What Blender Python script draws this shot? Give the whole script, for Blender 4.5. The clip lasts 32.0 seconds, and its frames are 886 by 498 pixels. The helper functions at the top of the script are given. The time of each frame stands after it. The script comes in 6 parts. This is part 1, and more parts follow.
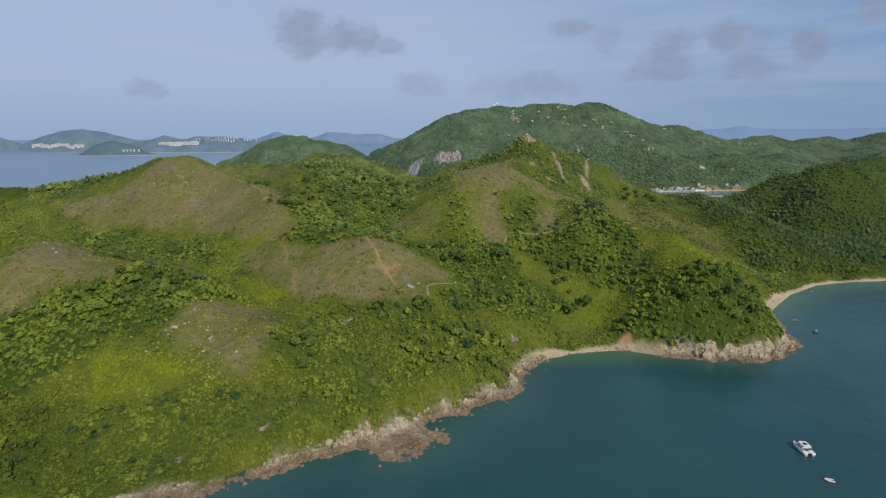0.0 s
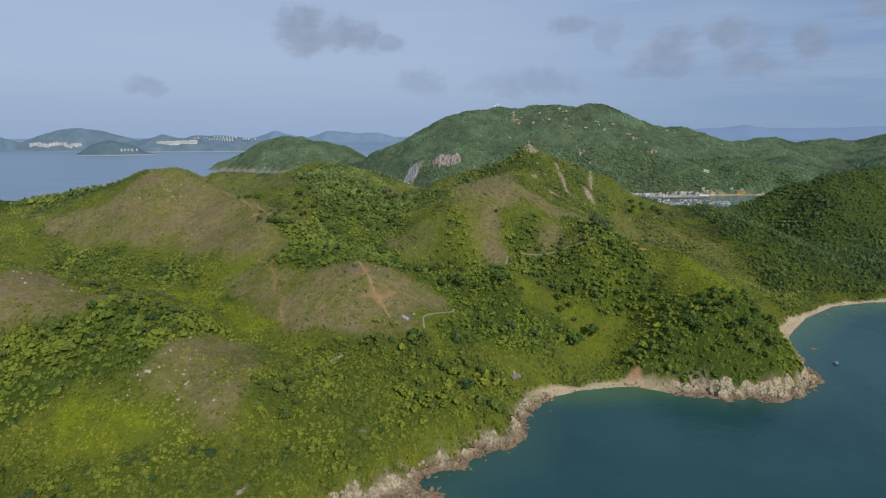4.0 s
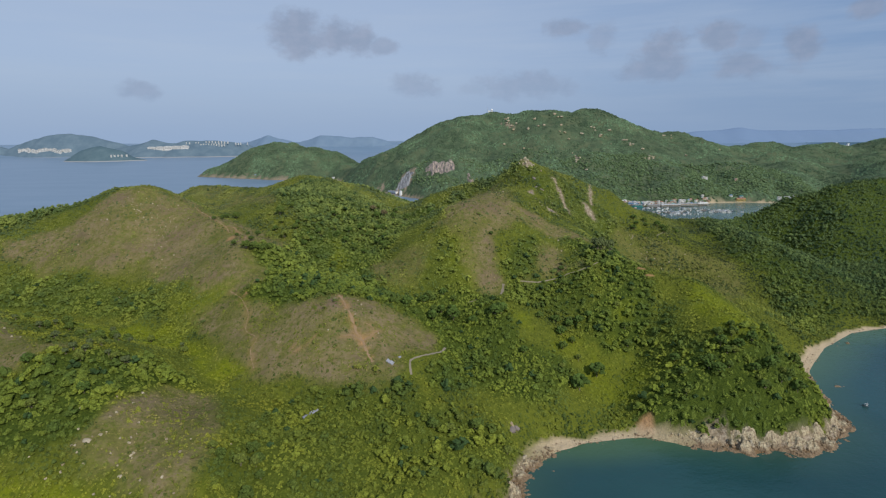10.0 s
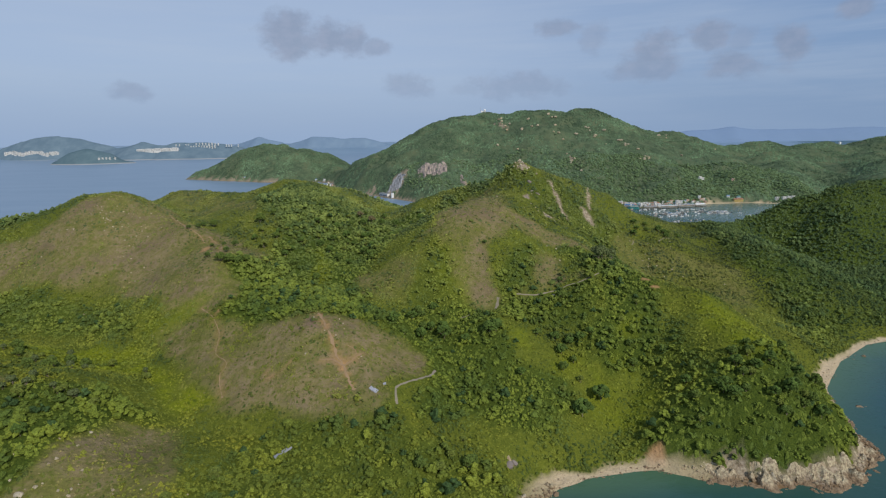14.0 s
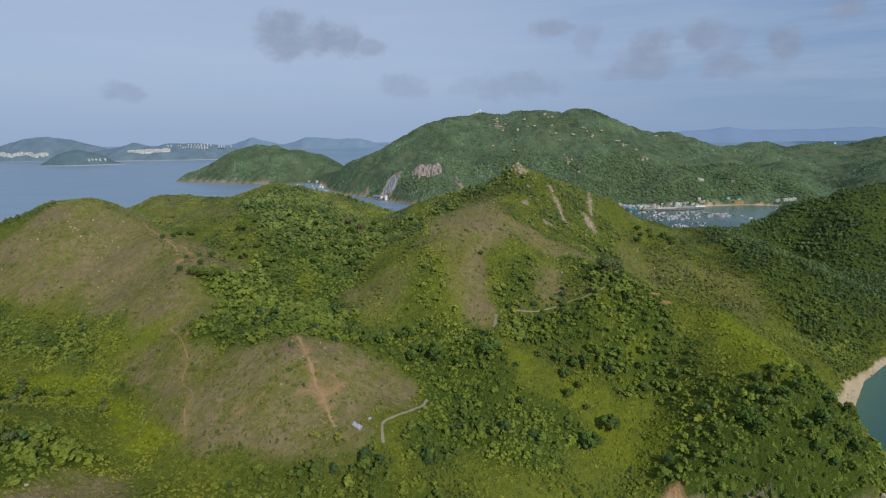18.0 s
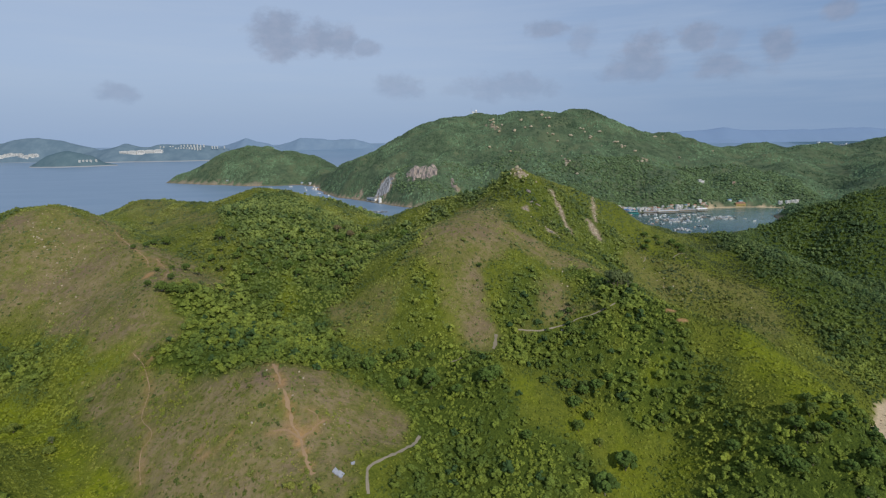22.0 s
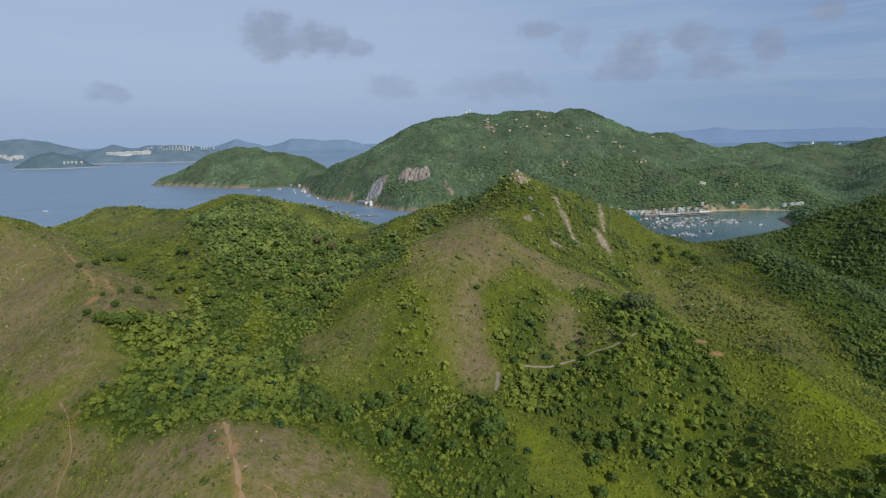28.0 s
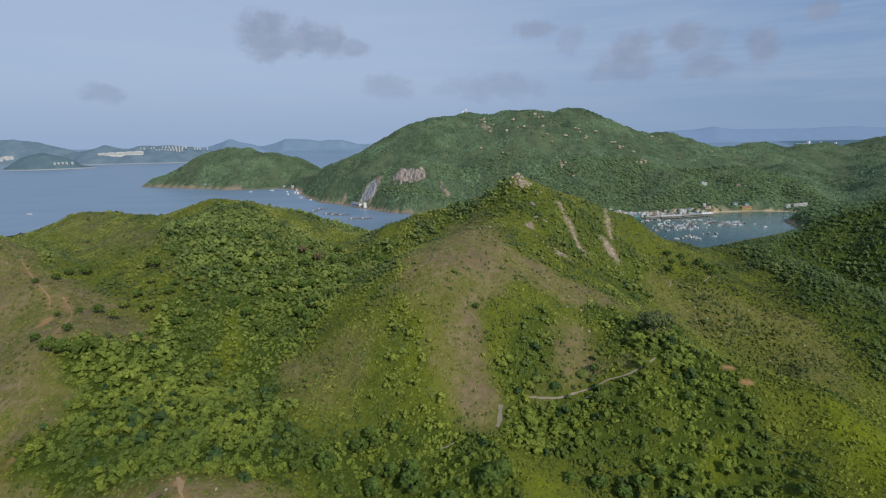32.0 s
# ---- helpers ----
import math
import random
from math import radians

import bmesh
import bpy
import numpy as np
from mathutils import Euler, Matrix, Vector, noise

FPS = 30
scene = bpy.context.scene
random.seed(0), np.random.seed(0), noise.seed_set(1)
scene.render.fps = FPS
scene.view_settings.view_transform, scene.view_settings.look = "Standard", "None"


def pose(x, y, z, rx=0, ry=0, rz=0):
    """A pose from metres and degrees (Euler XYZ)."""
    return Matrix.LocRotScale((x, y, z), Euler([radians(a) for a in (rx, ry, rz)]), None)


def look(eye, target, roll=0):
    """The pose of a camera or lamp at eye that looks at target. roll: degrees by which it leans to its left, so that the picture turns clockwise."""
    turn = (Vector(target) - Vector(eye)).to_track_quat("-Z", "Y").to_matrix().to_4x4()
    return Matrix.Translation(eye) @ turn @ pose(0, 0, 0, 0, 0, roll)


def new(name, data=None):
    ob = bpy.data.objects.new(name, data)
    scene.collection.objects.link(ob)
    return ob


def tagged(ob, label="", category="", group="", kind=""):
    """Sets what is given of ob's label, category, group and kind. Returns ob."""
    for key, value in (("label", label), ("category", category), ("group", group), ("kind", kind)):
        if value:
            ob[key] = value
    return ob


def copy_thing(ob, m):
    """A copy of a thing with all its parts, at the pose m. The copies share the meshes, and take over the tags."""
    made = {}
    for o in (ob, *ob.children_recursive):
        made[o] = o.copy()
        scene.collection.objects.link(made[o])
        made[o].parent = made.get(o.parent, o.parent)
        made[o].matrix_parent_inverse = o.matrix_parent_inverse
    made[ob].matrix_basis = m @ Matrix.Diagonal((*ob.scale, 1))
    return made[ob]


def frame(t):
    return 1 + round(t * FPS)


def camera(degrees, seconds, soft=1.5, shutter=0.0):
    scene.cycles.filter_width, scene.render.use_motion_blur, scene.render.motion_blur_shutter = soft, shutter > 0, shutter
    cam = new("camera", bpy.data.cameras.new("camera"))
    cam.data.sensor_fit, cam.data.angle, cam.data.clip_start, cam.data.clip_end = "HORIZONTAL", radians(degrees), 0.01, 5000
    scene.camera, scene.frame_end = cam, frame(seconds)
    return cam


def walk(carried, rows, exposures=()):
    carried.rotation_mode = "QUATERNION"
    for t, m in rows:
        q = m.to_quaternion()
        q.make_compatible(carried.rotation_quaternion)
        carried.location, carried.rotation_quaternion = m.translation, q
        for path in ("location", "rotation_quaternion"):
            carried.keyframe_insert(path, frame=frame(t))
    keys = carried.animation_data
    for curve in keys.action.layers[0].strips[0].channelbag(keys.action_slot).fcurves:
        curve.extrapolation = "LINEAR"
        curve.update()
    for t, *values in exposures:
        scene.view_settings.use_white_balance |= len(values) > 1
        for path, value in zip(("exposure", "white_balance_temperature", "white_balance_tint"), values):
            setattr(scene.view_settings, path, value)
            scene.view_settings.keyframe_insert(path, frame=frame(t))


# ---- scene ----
# ---- tone of the sky ----
SKY_STRENGTH = 0.10
SKY_PALE, SKY_EAST = (3.94, 4.95, 6.75, 1), (2.10, 3.22, 5.25, 1)
HAZE_WEST, HAZE_EAST = (2.85, 3.95, 5.8, 1), (2.25, 3.28, 5.0, 1)
CLOUD_DARK, CLOUD_LIT = (2.30, 2.82, 3.95, 1), (2.80, 3.22, 4.35, 1)
CLOUDS = [(-14.3, 9.9, 2.5, 1.8, 0.66), (-13.9, 11.0, 1.7, 1.0, 0.62), (-10.4, 9.7, 2.6, 1.4, 0.66), (-8.1, 9.5, 1.5, 1.4, 0.62), (-12.2, 9.4, 2.2, 1.0, 0.62), (-5.8, 8.9, 1.5, 0.7, 0.5), (-29.4, 4.1, 1.6, 0.7, 0.55), (-2.2, 4.9, 2.3, 1.1, 0.45), (13.5, 10.3, 1.7, 0.7, 0.55),
          (22.3, 6.2, 2.9, 1.2, 0.55), (22.8, 8.0, 2.0, 1.4, 0.62), (27.2, 8.8, 1.6, 1.0, 0.6), (29.9, 5.9, 2.4, 1.0, 0.6), (34.0, 7.1, 1.2, 1.6, 0.62), (17.0, 9.1, 1.2, 1.4, 0.35), (9.6, 4.9, 4.4, 1.2, 0.45), (38.1, 9.6, 1.0, 0.6, 0.6), (30.2, 8.0, 0.9, 1.0, 0.3), (4.0, 4.5, 1.8, 0.6, 0.25)]
EXPO = 0.0
cam = camera(81.72, 32.0, 1.25)
METRES, EYE, TILT, LEAN, TURN = 235.0, 139.0, -12.692, 0.307, 0.0
ROWS = [
    (0.0, 0.0, 0.0, 0.0, 0.0, 0.0, 0.0),
    (0.5, 0.0006, 0.0117, 0.0096, 0.023, -0.03, 0.003),
    (1.0, 0.0012, 0.0238, 0.0197, 0.046, -0.06, -0.013),
    (1.5, 0.002, 0.0356, 0.03, 0.05, -0.101, -0.02),
    (2.0, 0.0032, 0.0473, 0.0403, 0.053, -0.171, -0.017),
    (2.5, 0.0044, 0.059, 0.0509, 0.057, -0.241, -0.023),
    (3.0, 0.0056, 0.0703, 0.0617, 0.061, -0.262, -0.02),
    (3.5, 0.0069, 0.0815, 0.0724, 0.045, -0.272, -0.017),
    (5.5, 0.0119, 0.1251, 0.1156, -0.047, -0.404, 0.037),
    (6.0, 0.0134, 0.1361, 0.1265, -0.072, -0.415, 0.07),
    (6.5, 0.0149, 0.1467, 0.1353, -0.107, -0.336, 0.123),
    (7.0, 0.0163, 0.1575, 0.1399, -0.152, -0.256, 0.177),
    (7.5, 0.0178, 0.1688, 0.1429, -0.217, -0.217, 0.22),
    (8.0, 0.0192, 0.1805, 0.1465, -0.271, -0.148, 0.263),
    (8.5, 0.0206, 0.1933, 0.1498, -0.325, -0.079, 0.287),
    (9.0, 0.0221, 0.2064, 0.1533, -0.379, -0.05, 0.32),
    (9.5, 0.0234, 0.2199, 0.1571, -0.423, -0.041, 0.343),
    (10.0, 0.0247, 0.2336, 0.1611, -0.497, -0.012, 0.357),
    (10.5, 0.0262, 0.2476, 0.1648, -0.571, -0.013, 0.41),
    (11.0, 0.0277, 0.2618, 0.1689, -0.644, -0.004, 0.453),
    (11.5, 0.0296, 0.2762, 0.173, -0.727, 0.004, 0.507),
    (12.0, 0.0314, 0.2907, 0.1771, -0.82, 0.003, 0.58),
    (12.5, 0.0332, 0.3052, 0.1809, -0.903, 0.002, 0.633),
    (13.0, 0.0351, 0.3199, 0.1843, -0.986, 0.001, 0.686),
    (13.5, 0.0369, 0.3347, 0.1881, -1.069, 0.019, 0.75),
    (14.0, 0.0387, 0.3496, 0.1921, -1.151, 0.028, 0.793),
    (14.5, 0.0401, 0.3647, 0.1961, -1.233, 0.036, 0.816),
    (16.5, 0.0444, 0.4257, 0.2133, -1.521, 0.06, 0.9),
    (17.0, 0.046, 0.4414, 0.2175, -1.562, 0.068, 0.923),
    (17.5, 0.0471, 0.4559, 0.2215, -1.613, 0.076, 0.946),
    (18.0, 0.0481, 0.4717, 0.2259, -1.665, 0.054, 0.95),
    (18.5, 0.0491, 0.4875, 0.2299, -1.725, 0.073, 0.953),
    (19.0, 0.0501, 0.5033, 0.234, -1.766, 0.091, 0.976),
    (19.5, 0.0509, 0.5192, 0.238, -1.827, 0.089, 0.98),
    (20.0, 0.052, 0.5349, 0.2417, -1.887, 0.107, 1.003),
    (20.5, 0.0531, 0.5507, 0.2456, -1.947, 0.105, 1.016),
    (21.0, 0.0541, 0.5665, 0.2495, -2.008, 0.113, 1.04),
    (21.5, 0.0549, 0.5825, 0.2534, -2.077, 0.11, 1.063),
    (22.0, 0.0561, 0.5984, 0.2573, -2.117, 0.108, 1.086),
    (22.5, 0.0572, 0.6144, 0.2612, -2.187, 0.106, 1.12),
    (23.0, 0.0585, 0.6304, 0.2651, -2.256, 0.104, 1.163),
    (23.5, 0.0594, 0.6464, 0.2691, -2.316, 0.101, 1.176),
    (24.0, 0.0604, 0.6622, 0.2729, -2.375, 0.109, 1.2),
    (24.5, 0.0614, 0.6782, 0.2768, -2.444, 0.107, 1.203),
    (25.0, 0.0622, 0.6941, 0.2807, -2.502, 0.124, 1.226),
    (25.5, 0.0634, 0.71, 0.2845, -2.551, 0.132, 1.24),
    (27.5, 0.0663, 0.7744, 0.2996, -2.804, 0.131, 1.303),
    (28.0, 0.0677, 0.7903, 0.3034, -2.821, 0.128, 1.326),
    (28.5, 0.0689, 0.8059, 0.307, -2.869, 0.125, 1.36),
    (29.0, 0.0701, 0.8216, 0.3107, -2.916, 0.122, 1.383),
    (29.5, 0.0712, 0.8371, 0.3145, -2.974, 0.13, 1.406),
    (30.0, 0.0727, 0.8526, 0.3183, -3.021, 0.127, 1.44),
    (30.5, 0.074, 0.8681, 0.3221, -3.068, 0.124, 1.463),
    (31.0, 0.0753, 0.8837, 0.3259, -3.124, 0.111, 1.476),
    (31.5, 0.0766, 0.8992, 0.3298, -3.181, 0.107, 1.49),
    (32.0, 0.078, 0.9148, 0.3338, -3.227, 0.094, 1.513),
]
walk(cam, [(t, pose(0, 0, EYE, TILT, LEAN, TURN) @ pose(METRES * x, METRES * y, METRES * z, 90 + pitch, roll, yaw)) for t, x, y, z, yaw, pitch, roll in ROWS],
     exposures=[(0.0, EXPO), (32.0, EXPO)])

# ---- sky and sun ----
SUN_FROM = Vector((0.45, -0.72, 0.60)).normalized()
sun = new("sun", bpy.data.lights.new("sun", "SUN"))
sun.data.energy, sun.data.angle, sun.data.color = 3.1, radians(1.6), (1.0, 0.95, 0.87)
sun.matrix_basis = look(SUN_FROM * 900, (0, 0, 0))


def link(tree, a, b):
    tree.links.new(a, b)


class Nodes:
    """Short spellings for building node trees."""

    def __init__(self, tree):
        self.t = tree
        tree.nodes.clear()

    def n(self, kind, **props):
        node = self.t.nodes.new(kind)
        for key, value in props.items():
            setattr(node, key, value)
        return node

    def put(self, socket, value):
        if isinstance(value, bpy.types.NodeSocket):
            self.t.links.new(value, socket)
        elif value is not None:
            socket.default_value = value

    def math(self, op, a, b=None, c=None, clamp=False):
        node = self.n("ShaderNodeMath", operation=op, use_clamp=clamp)
        for i, v in enumerate((a, b, c)):
            self.put(node.inputs[i], v)
        return node.outputs[0]

    def mix(self, fac, a, b, blend="MIX"):
        node = self.n("ShaderNodeMix", data_type="RGBA", blend_type=blend)
        self.put(node.inputs[0], fac)
        self.put(node.inputs[6], (*a, 1) if isinstance(a, tuple) and len(a) == 3 else a)
        self.put(node.inputs[7], (*b, 1) if isinstance(b, tuple) and len(b) == 3 else b)
        return node.outputs[2]

    def smooth(self, v, lo, hi):
        node = self.n("ShaderNodeMapRange", interpolation_type="SMOOTHSTEP")
        self.put(node.inputs[0], v)
        node.inputs[1].default_value, node.inputs[2].default_value = lo, hi
        return node.outputs[0]

    def noise(self, vec, scale, detail=4.0, rough=0.55, out=0, dims="3D"):
        node = self.n("ShaderNodeTexNoise", noise_dimensions=dims)
        self.put(node.inputs["Vector"], vec)
        node.inputs["Scale"].default_value, node.inputs["Detail"].default_value, node.inputs["Roughness"].default_value = scale, detail, rough
        return node.outputs[out]

    def scaled(self, vec, s):
        node = self.n("ShaderNodeVectorMath", operation="MULTIPLY")
        self.put(node.inputs[0], vec)
        node.inputs[1].default_value = s
        return node.outputs[0]


world = bpy.data.worlds.new("sky")
scene.world = world
world.use_nodes = True
w = Nodes(world.node_tree)
sky = w.n("ShaderNodeTexSky", sky_type="NISHITA", sun_disc=False)
sky.sun_elevation, sky.sun_rotation = math.asin(SUN_FROM.z), math.atan2(SUN_FROM.x, SUN_FROM.y)
sky.altitude, sky.air_density, sky.dust_density, sky.ozone_density = 150, 1.0, 1.2, 1.0
way = w.n("ShaderNodeTexCoord").outputs["Generated"]
sep = w.n("ShaderNodeSeparateXYZ")
link(w.t, way, sep.inputs[0])
az = w.math("MULTIPLY", w.math("ARCTAN2", sep.outputs[0], sep.outputs[1]), 57.296)
el = w.math("MULTIPLY", w.math("ARCSINE", sep.outputs[2]), 57.296)
flat = w.n("ShaderNodeCombineXYZ")
link(w.t, w.math("MULTIPLY", az, 0.016), flat.inputs[0])
link(w.t, w.math("MULTIPLY", el, 0.10), flat.inputs[1])
west = w.smooth(az, 44.0, -6.0)
streak = w.n("ShaderNodeCombineXYZ")
link(w.t, w.math("MULTIPLY", az, 0.028), streak.inputs[0])
link(w.t, w.math("MULTIPLY", el, 0.42), streak.inputs[1])
thin = w.math("ADD", w.smooth(w.noise(flat.outputs[0], 3.2, 6, 0.55), 0.36, 0.68), w.math("MULTIPLY", w.smooth(w.noise(streak.outputs[0], 1.6, 6, 0.6), 0.42, 0.62), 0.65))
pale = w.mix(west, SKY_EAST, SKY_PALE)
pale = w.mix(w.math("MULTIPLY", thin, 0.30, clamp=True), w.mix(0.12, pale, (1.2, 2.5, 5.4, 1)), (4.1, 5.0, 6.6, 1))
base_sky = w.mix(0.88, sky.outputs[0], pale)
puffs = w.n("ShaderNodeCombineXYZ")
link(w.t, w.math("MULTIPLY", az, 0.30), puffs.inputs[0])
link(w.t, w.math("MULTIPLY", el, 0.42), puffs.inputs[1])
lumps = w.noise(puffs.outputs[0], 1.0, 7, 0.62)
total = None
# low cumulus: azimuth, elevation, half width, half height, density (degrees)
for a, e, wa, we, dens in CLOUDS:
    dx = w.math("POWER", w.math("DIVIDE", w.math("SUBTRACT", az, a), wa), 2.0)
    dy = w.math("POWER", w.math("DIVIDE", w.math("SUBTRACT", el, e), we), 2.0)
    r = w.math("ADD", w.math("SQRT", w.math("ADD", dx, dy)), w.math("MULTIPLY", w.math("SUBTRACT", lumps, 0.5), -3.0))
    m = w.math("MULTIPLY", w.smooth(r, 1.55, 0.55), dens)
    total = m if total is None else w.math("MAXIMUM", total, m)
lit = w.smooth(w.noise(puffs.outputs[0], 1.9, 5, 0.6), 0.36, 0.66)
with_clouds = w.mix(total, base_sky, w.mix(lit, CLOUD_DARK, CLOUD_LIT))
haze = w.smooth(el, 8.0, -0.5)
hazed = w.mix(w.math("MULTIPLY", haze, 0.8), with_clouds, w.mix(west, HAZE_EAST, HAZE_WEST))
back = w.n("ShaderNodeBackground")
link(w.t, hazed, back.inputs[0])
back.inputs[1].default_value = SKY_STRENGTH
link(w.t, back.outputs[0], w.n("ShaderNodeOutputWorld").inputs[0])

# ---- shape of the land ----
LAT = np.random.RandomState(7).rand(256, 256)


def vnoise(x, y, k=0):
    xi, yi = np.floor(x).astype(int), np.floor(y).astype(int)
    fx, fy = x - xi, y - yi
    fx, fy = fx * fx * (3 - 2 * fx), fy * fy * (3 - 2 * fy)
    at = lambda a, b: LAT[(a + 37 * k) % 256, (b + 91 * k) % 256]
    return (at(xi, yi) * (1 - fx) + at(xi + 1, yi) * fx) * (1 - fy) + (at(xi, yi + 1) * (1 - fx) + at(xi + 1, yi + 1) * fx) * fy


def fbm(x, y, size, octaves=4, k=0):
    """Noise round 0, about -0.5 to 0.5."""
    x, y = np.asarray(x, float) / size, np.asarray(y, float) / size
    total, amp = 0.0, 0.5
    for i in range(octaves):
        total = total + amp * (vnoise(x, y, k + i) - 0.5)
        x, y, amp = x * 2.03 + 11.3, y * 2.03 + 5.7, amp * 0.5
    return total * 1.9


# ridges: fall to the sides, rounding of the crest, nodes (x, y, height)
RIDGES = []
RIDGES.append((0.69, 25, [(100, 619, 109), (72, 565, 111), (40, 515, 108), (42, 460, 73), (48, 415, 54), (55, 360, 28), (60, 318, 10)]))
RIDGES.append((0.83, 8, [(100, 619, 134), (118, 624, 124.5), (150, 634, 115), (192, 640, 100), (212, 640, 85), (230, 645, 74.5), (259, 660, 64), (303, 690, 54), (332, 710, 51), (370, 735, 49), (418, 760, 46), (453, 775, 49), (545, 755, 90), (680, 770, 105), (860, 780, 150), (1100, 800, 200)]))
RIDGES.append((0.66, 20, [(125, 610, 96), (118, 560, 79), (120, 500, 75), (128, 450, 68), (180, 420, 57), (185, 365, 48), (200, 325, 22)]))
RIDGES.append((0.51, 15, [(238, 640, 68), (238, 583, 60), (250, 500, 28), (262, 440, 17)]))
RIDGES.append((0.44, 25, [(330, 680, 56), (330, 600, 50), (352, 520, 18)]))
RIDGES.append((0.66, 12, [(100, 619, 114), (55, 640, 109.5), (3, 655, 92.5), (-28, 675, 81), (-48, 680, 85), (-98, 690, 100), (-129, 697, 109), (-159, 700, 112), (-190, 710, 104), (-224, 725, 96), (-265, 745, 97), (-309, 765, 95), (-351, 775, 87), (-430, 790, 66), (-520, 780, 40)]))
RIDGES.append((0.37, 25, [(-150, 690, 111), (-135, 620, 105), (-115, 560, 86), (-70, 500, 64), (-25, 450, 54), (0, 400, 34)]))
RIDGES.append((0.92, 26, [(-310, 574, 113), (-284, 568, 116), (-255, 560, 107), (-220, 540, 95), (-185, 510, 87), (-145, 462, 82)]))
RIDGES.append((0.58, 30, [(-140, 455, 61), (-95, 410, 64), (-59, 376, 61), (-25, 352, 44), (5, 335, 28)]))
RIDGES.append((0.48, 25, [(-59, 376, 63), (-40, 335, 40), (-20, 300, 28), (-8, 275, 20)]))
RIDGES.append((0.78, 34, [(-284, 570, 110), (-380, 568, 93), (-480, 560, 82), (-620, 540, 60), (-760, 540, 30)]))
RIDGES.append((0.59, 22, [(-284, 568, 93), (-290, 660, 84), (-312, 765, 96)]))
RIDGES.append((0.59, 22, [(-480, 330, 72), (-330, 340, 72), (-260, 328, 70), (-190, 297, 53), (-145, 272, 38), (-95, 248, 24), (-72, 225, 14)]))
RIDGES.append((0.57, 22, [(-145, 272, 33), (-100, 275, 39), (-65, 268, 31), (-40, 245, 19)]))
RIDGES.append((0.54, 30, [(-190, 295, 62), (-230, 230, 21), (-200, 180, 20)]))
FAR_RIDGES = []
FAR_RIDGES.append((0.50, 60, [(-310, 1800, 12), (-190, 1800, 80), (-112, 1800, 108), (-8, 1800, 157), (58, 1800, 194), (105, 1815, 206), (198, 1890, 223), (268, 1830, 217), (364, 1800, 240), (420, 1790, 222), (488, 1770, 226)]))
FAR_RIDGES.append((0.48, 50, [(488, 1770, 224), (565, 1800, 206), (655, 1800, 181), (748, 1800, 160), (842, 1800, 143), (934, 1800, 121), (1008, 1800, 112), (1080, 1790, 122), (1210, 1800, 114), (1267, 1800, 105)]))
FAR_RIDGES.append((0.48, 50, [(1267, 1800, 105), (1340, 1800, 109), (1400, 1790, 100), (1520, 1780, 134), (1700, 1740, 200), (2100, 1700, 300)]))
FAR_RIDGES.append((0.55, 40, [(190, 1885, 218), (110, 1650, 125), (30, 1480, 70), (0, 1400, 28)]))
FAR_RIDGES.append((0.55, 40, [(364, 1790, 220), (330, 1560, 112), (290, 1400, 40)]))
FAR_RIDGES.append((0.55, 40, [(488, 1770, 221), (560, 1560, 130), (600, 1400, 70), (615, 1290, 24)]))
FAR_RIDGES.append((0.50, 40, [(800, 1790, 154), (800, 1560, 100), (770, 1400, 50), (760, 1300, 18)]))
FAR_RIDGES.append((0.50, 40, [(1080, 1790, 120), (1010, 1560, 88), (900, 1380, 45)]))
FAR_RIDGES.append((0.60, 30, [(-10, 1800, 150), (-80, 1660, 84), (-150, 1580, 34)]))
FAR_RIDGES.append((0.50, 40, [(700, 1095, 16), (800, 1040, 50), (960, 980, 92), (1250, 960, 150), (1700, 1000, 260)]))
FAR_RIDGES.append((0.45, 60, [(1400, 1790, 96), (1250, 1450, 70), (1050, 1230, 40)]))
FAR_RIDGES.append((0.55, 40, [(-990, 2240, 5), (-904, 2250, 34), (-793, 2250, 86), (-726, 2250, 117), (-645, 2250, 135), (-537, 2250, 118), (-433, 2240, 90), (-382, 2200, 54), (-320, 2000, 34), (-270, 1850, 30)]))
# coastline of the island
COAST = [(-1500, -100), (-900, 40), (-520, 70), (-300, 110), (-170, 138), (-116, 170), (-93, 176), (-79, 185), (-65, 194), (-47, 204), (-37, 209), (-31, 205), (-29, 197), (-23, 194), (-16, 198), (-9, 206), (2, 214), (3, 219), (-8, 222), (-9, 229),
         (2, 232), (11, 234), (19, 241), (22, 248), (36, 249), (43, 262), (47, 275), (56, 294), (68, 301), (90, 305), (108, 308), (123, 309), (146, 301), (172, 297),
         (194, 294), (212, 300), (229, 311), (240, 325), (243, 342), (250, 364), (262, 388), (292, 416), (347, 452), (384, 462), (440, 466)]
COAST_EAST = [(600, 440), (900, 400), (1500, 420), (2700, 700), (2700, 3000), (1500, 2500), (700, 2350), (200, 2300), (-100, 2250), (-300, 2400), (-700, 2450),
              (-960, 2350), (-990, 2200), (-850, 2119), (-605, 1985), (-511, 1980), (-422, 1990), (-345, 1900), (-313, 1769), (-234, 1597), (-168, 1525), (-93, 1440)]
COAST_NORTH = [(-35, 1366), (7, 1341), (48, 1334), (180, 1325), (330, 1300), (425, 1240), (471, 1192), (584, 1213), (678, 1246), (744, 1243), (790, 1215), (712, 1130),
               (672, 1055), (600, 1005), (473, 945), (330, 900), (180, 880), (-60, 900), (-250, 930), (-450, 890), (-560, 800), (-700, 700), (-900, 640), (-1500, 600)]
SHORE = np.array(COAST + COAST_EAST + COAST_NORTH, float)
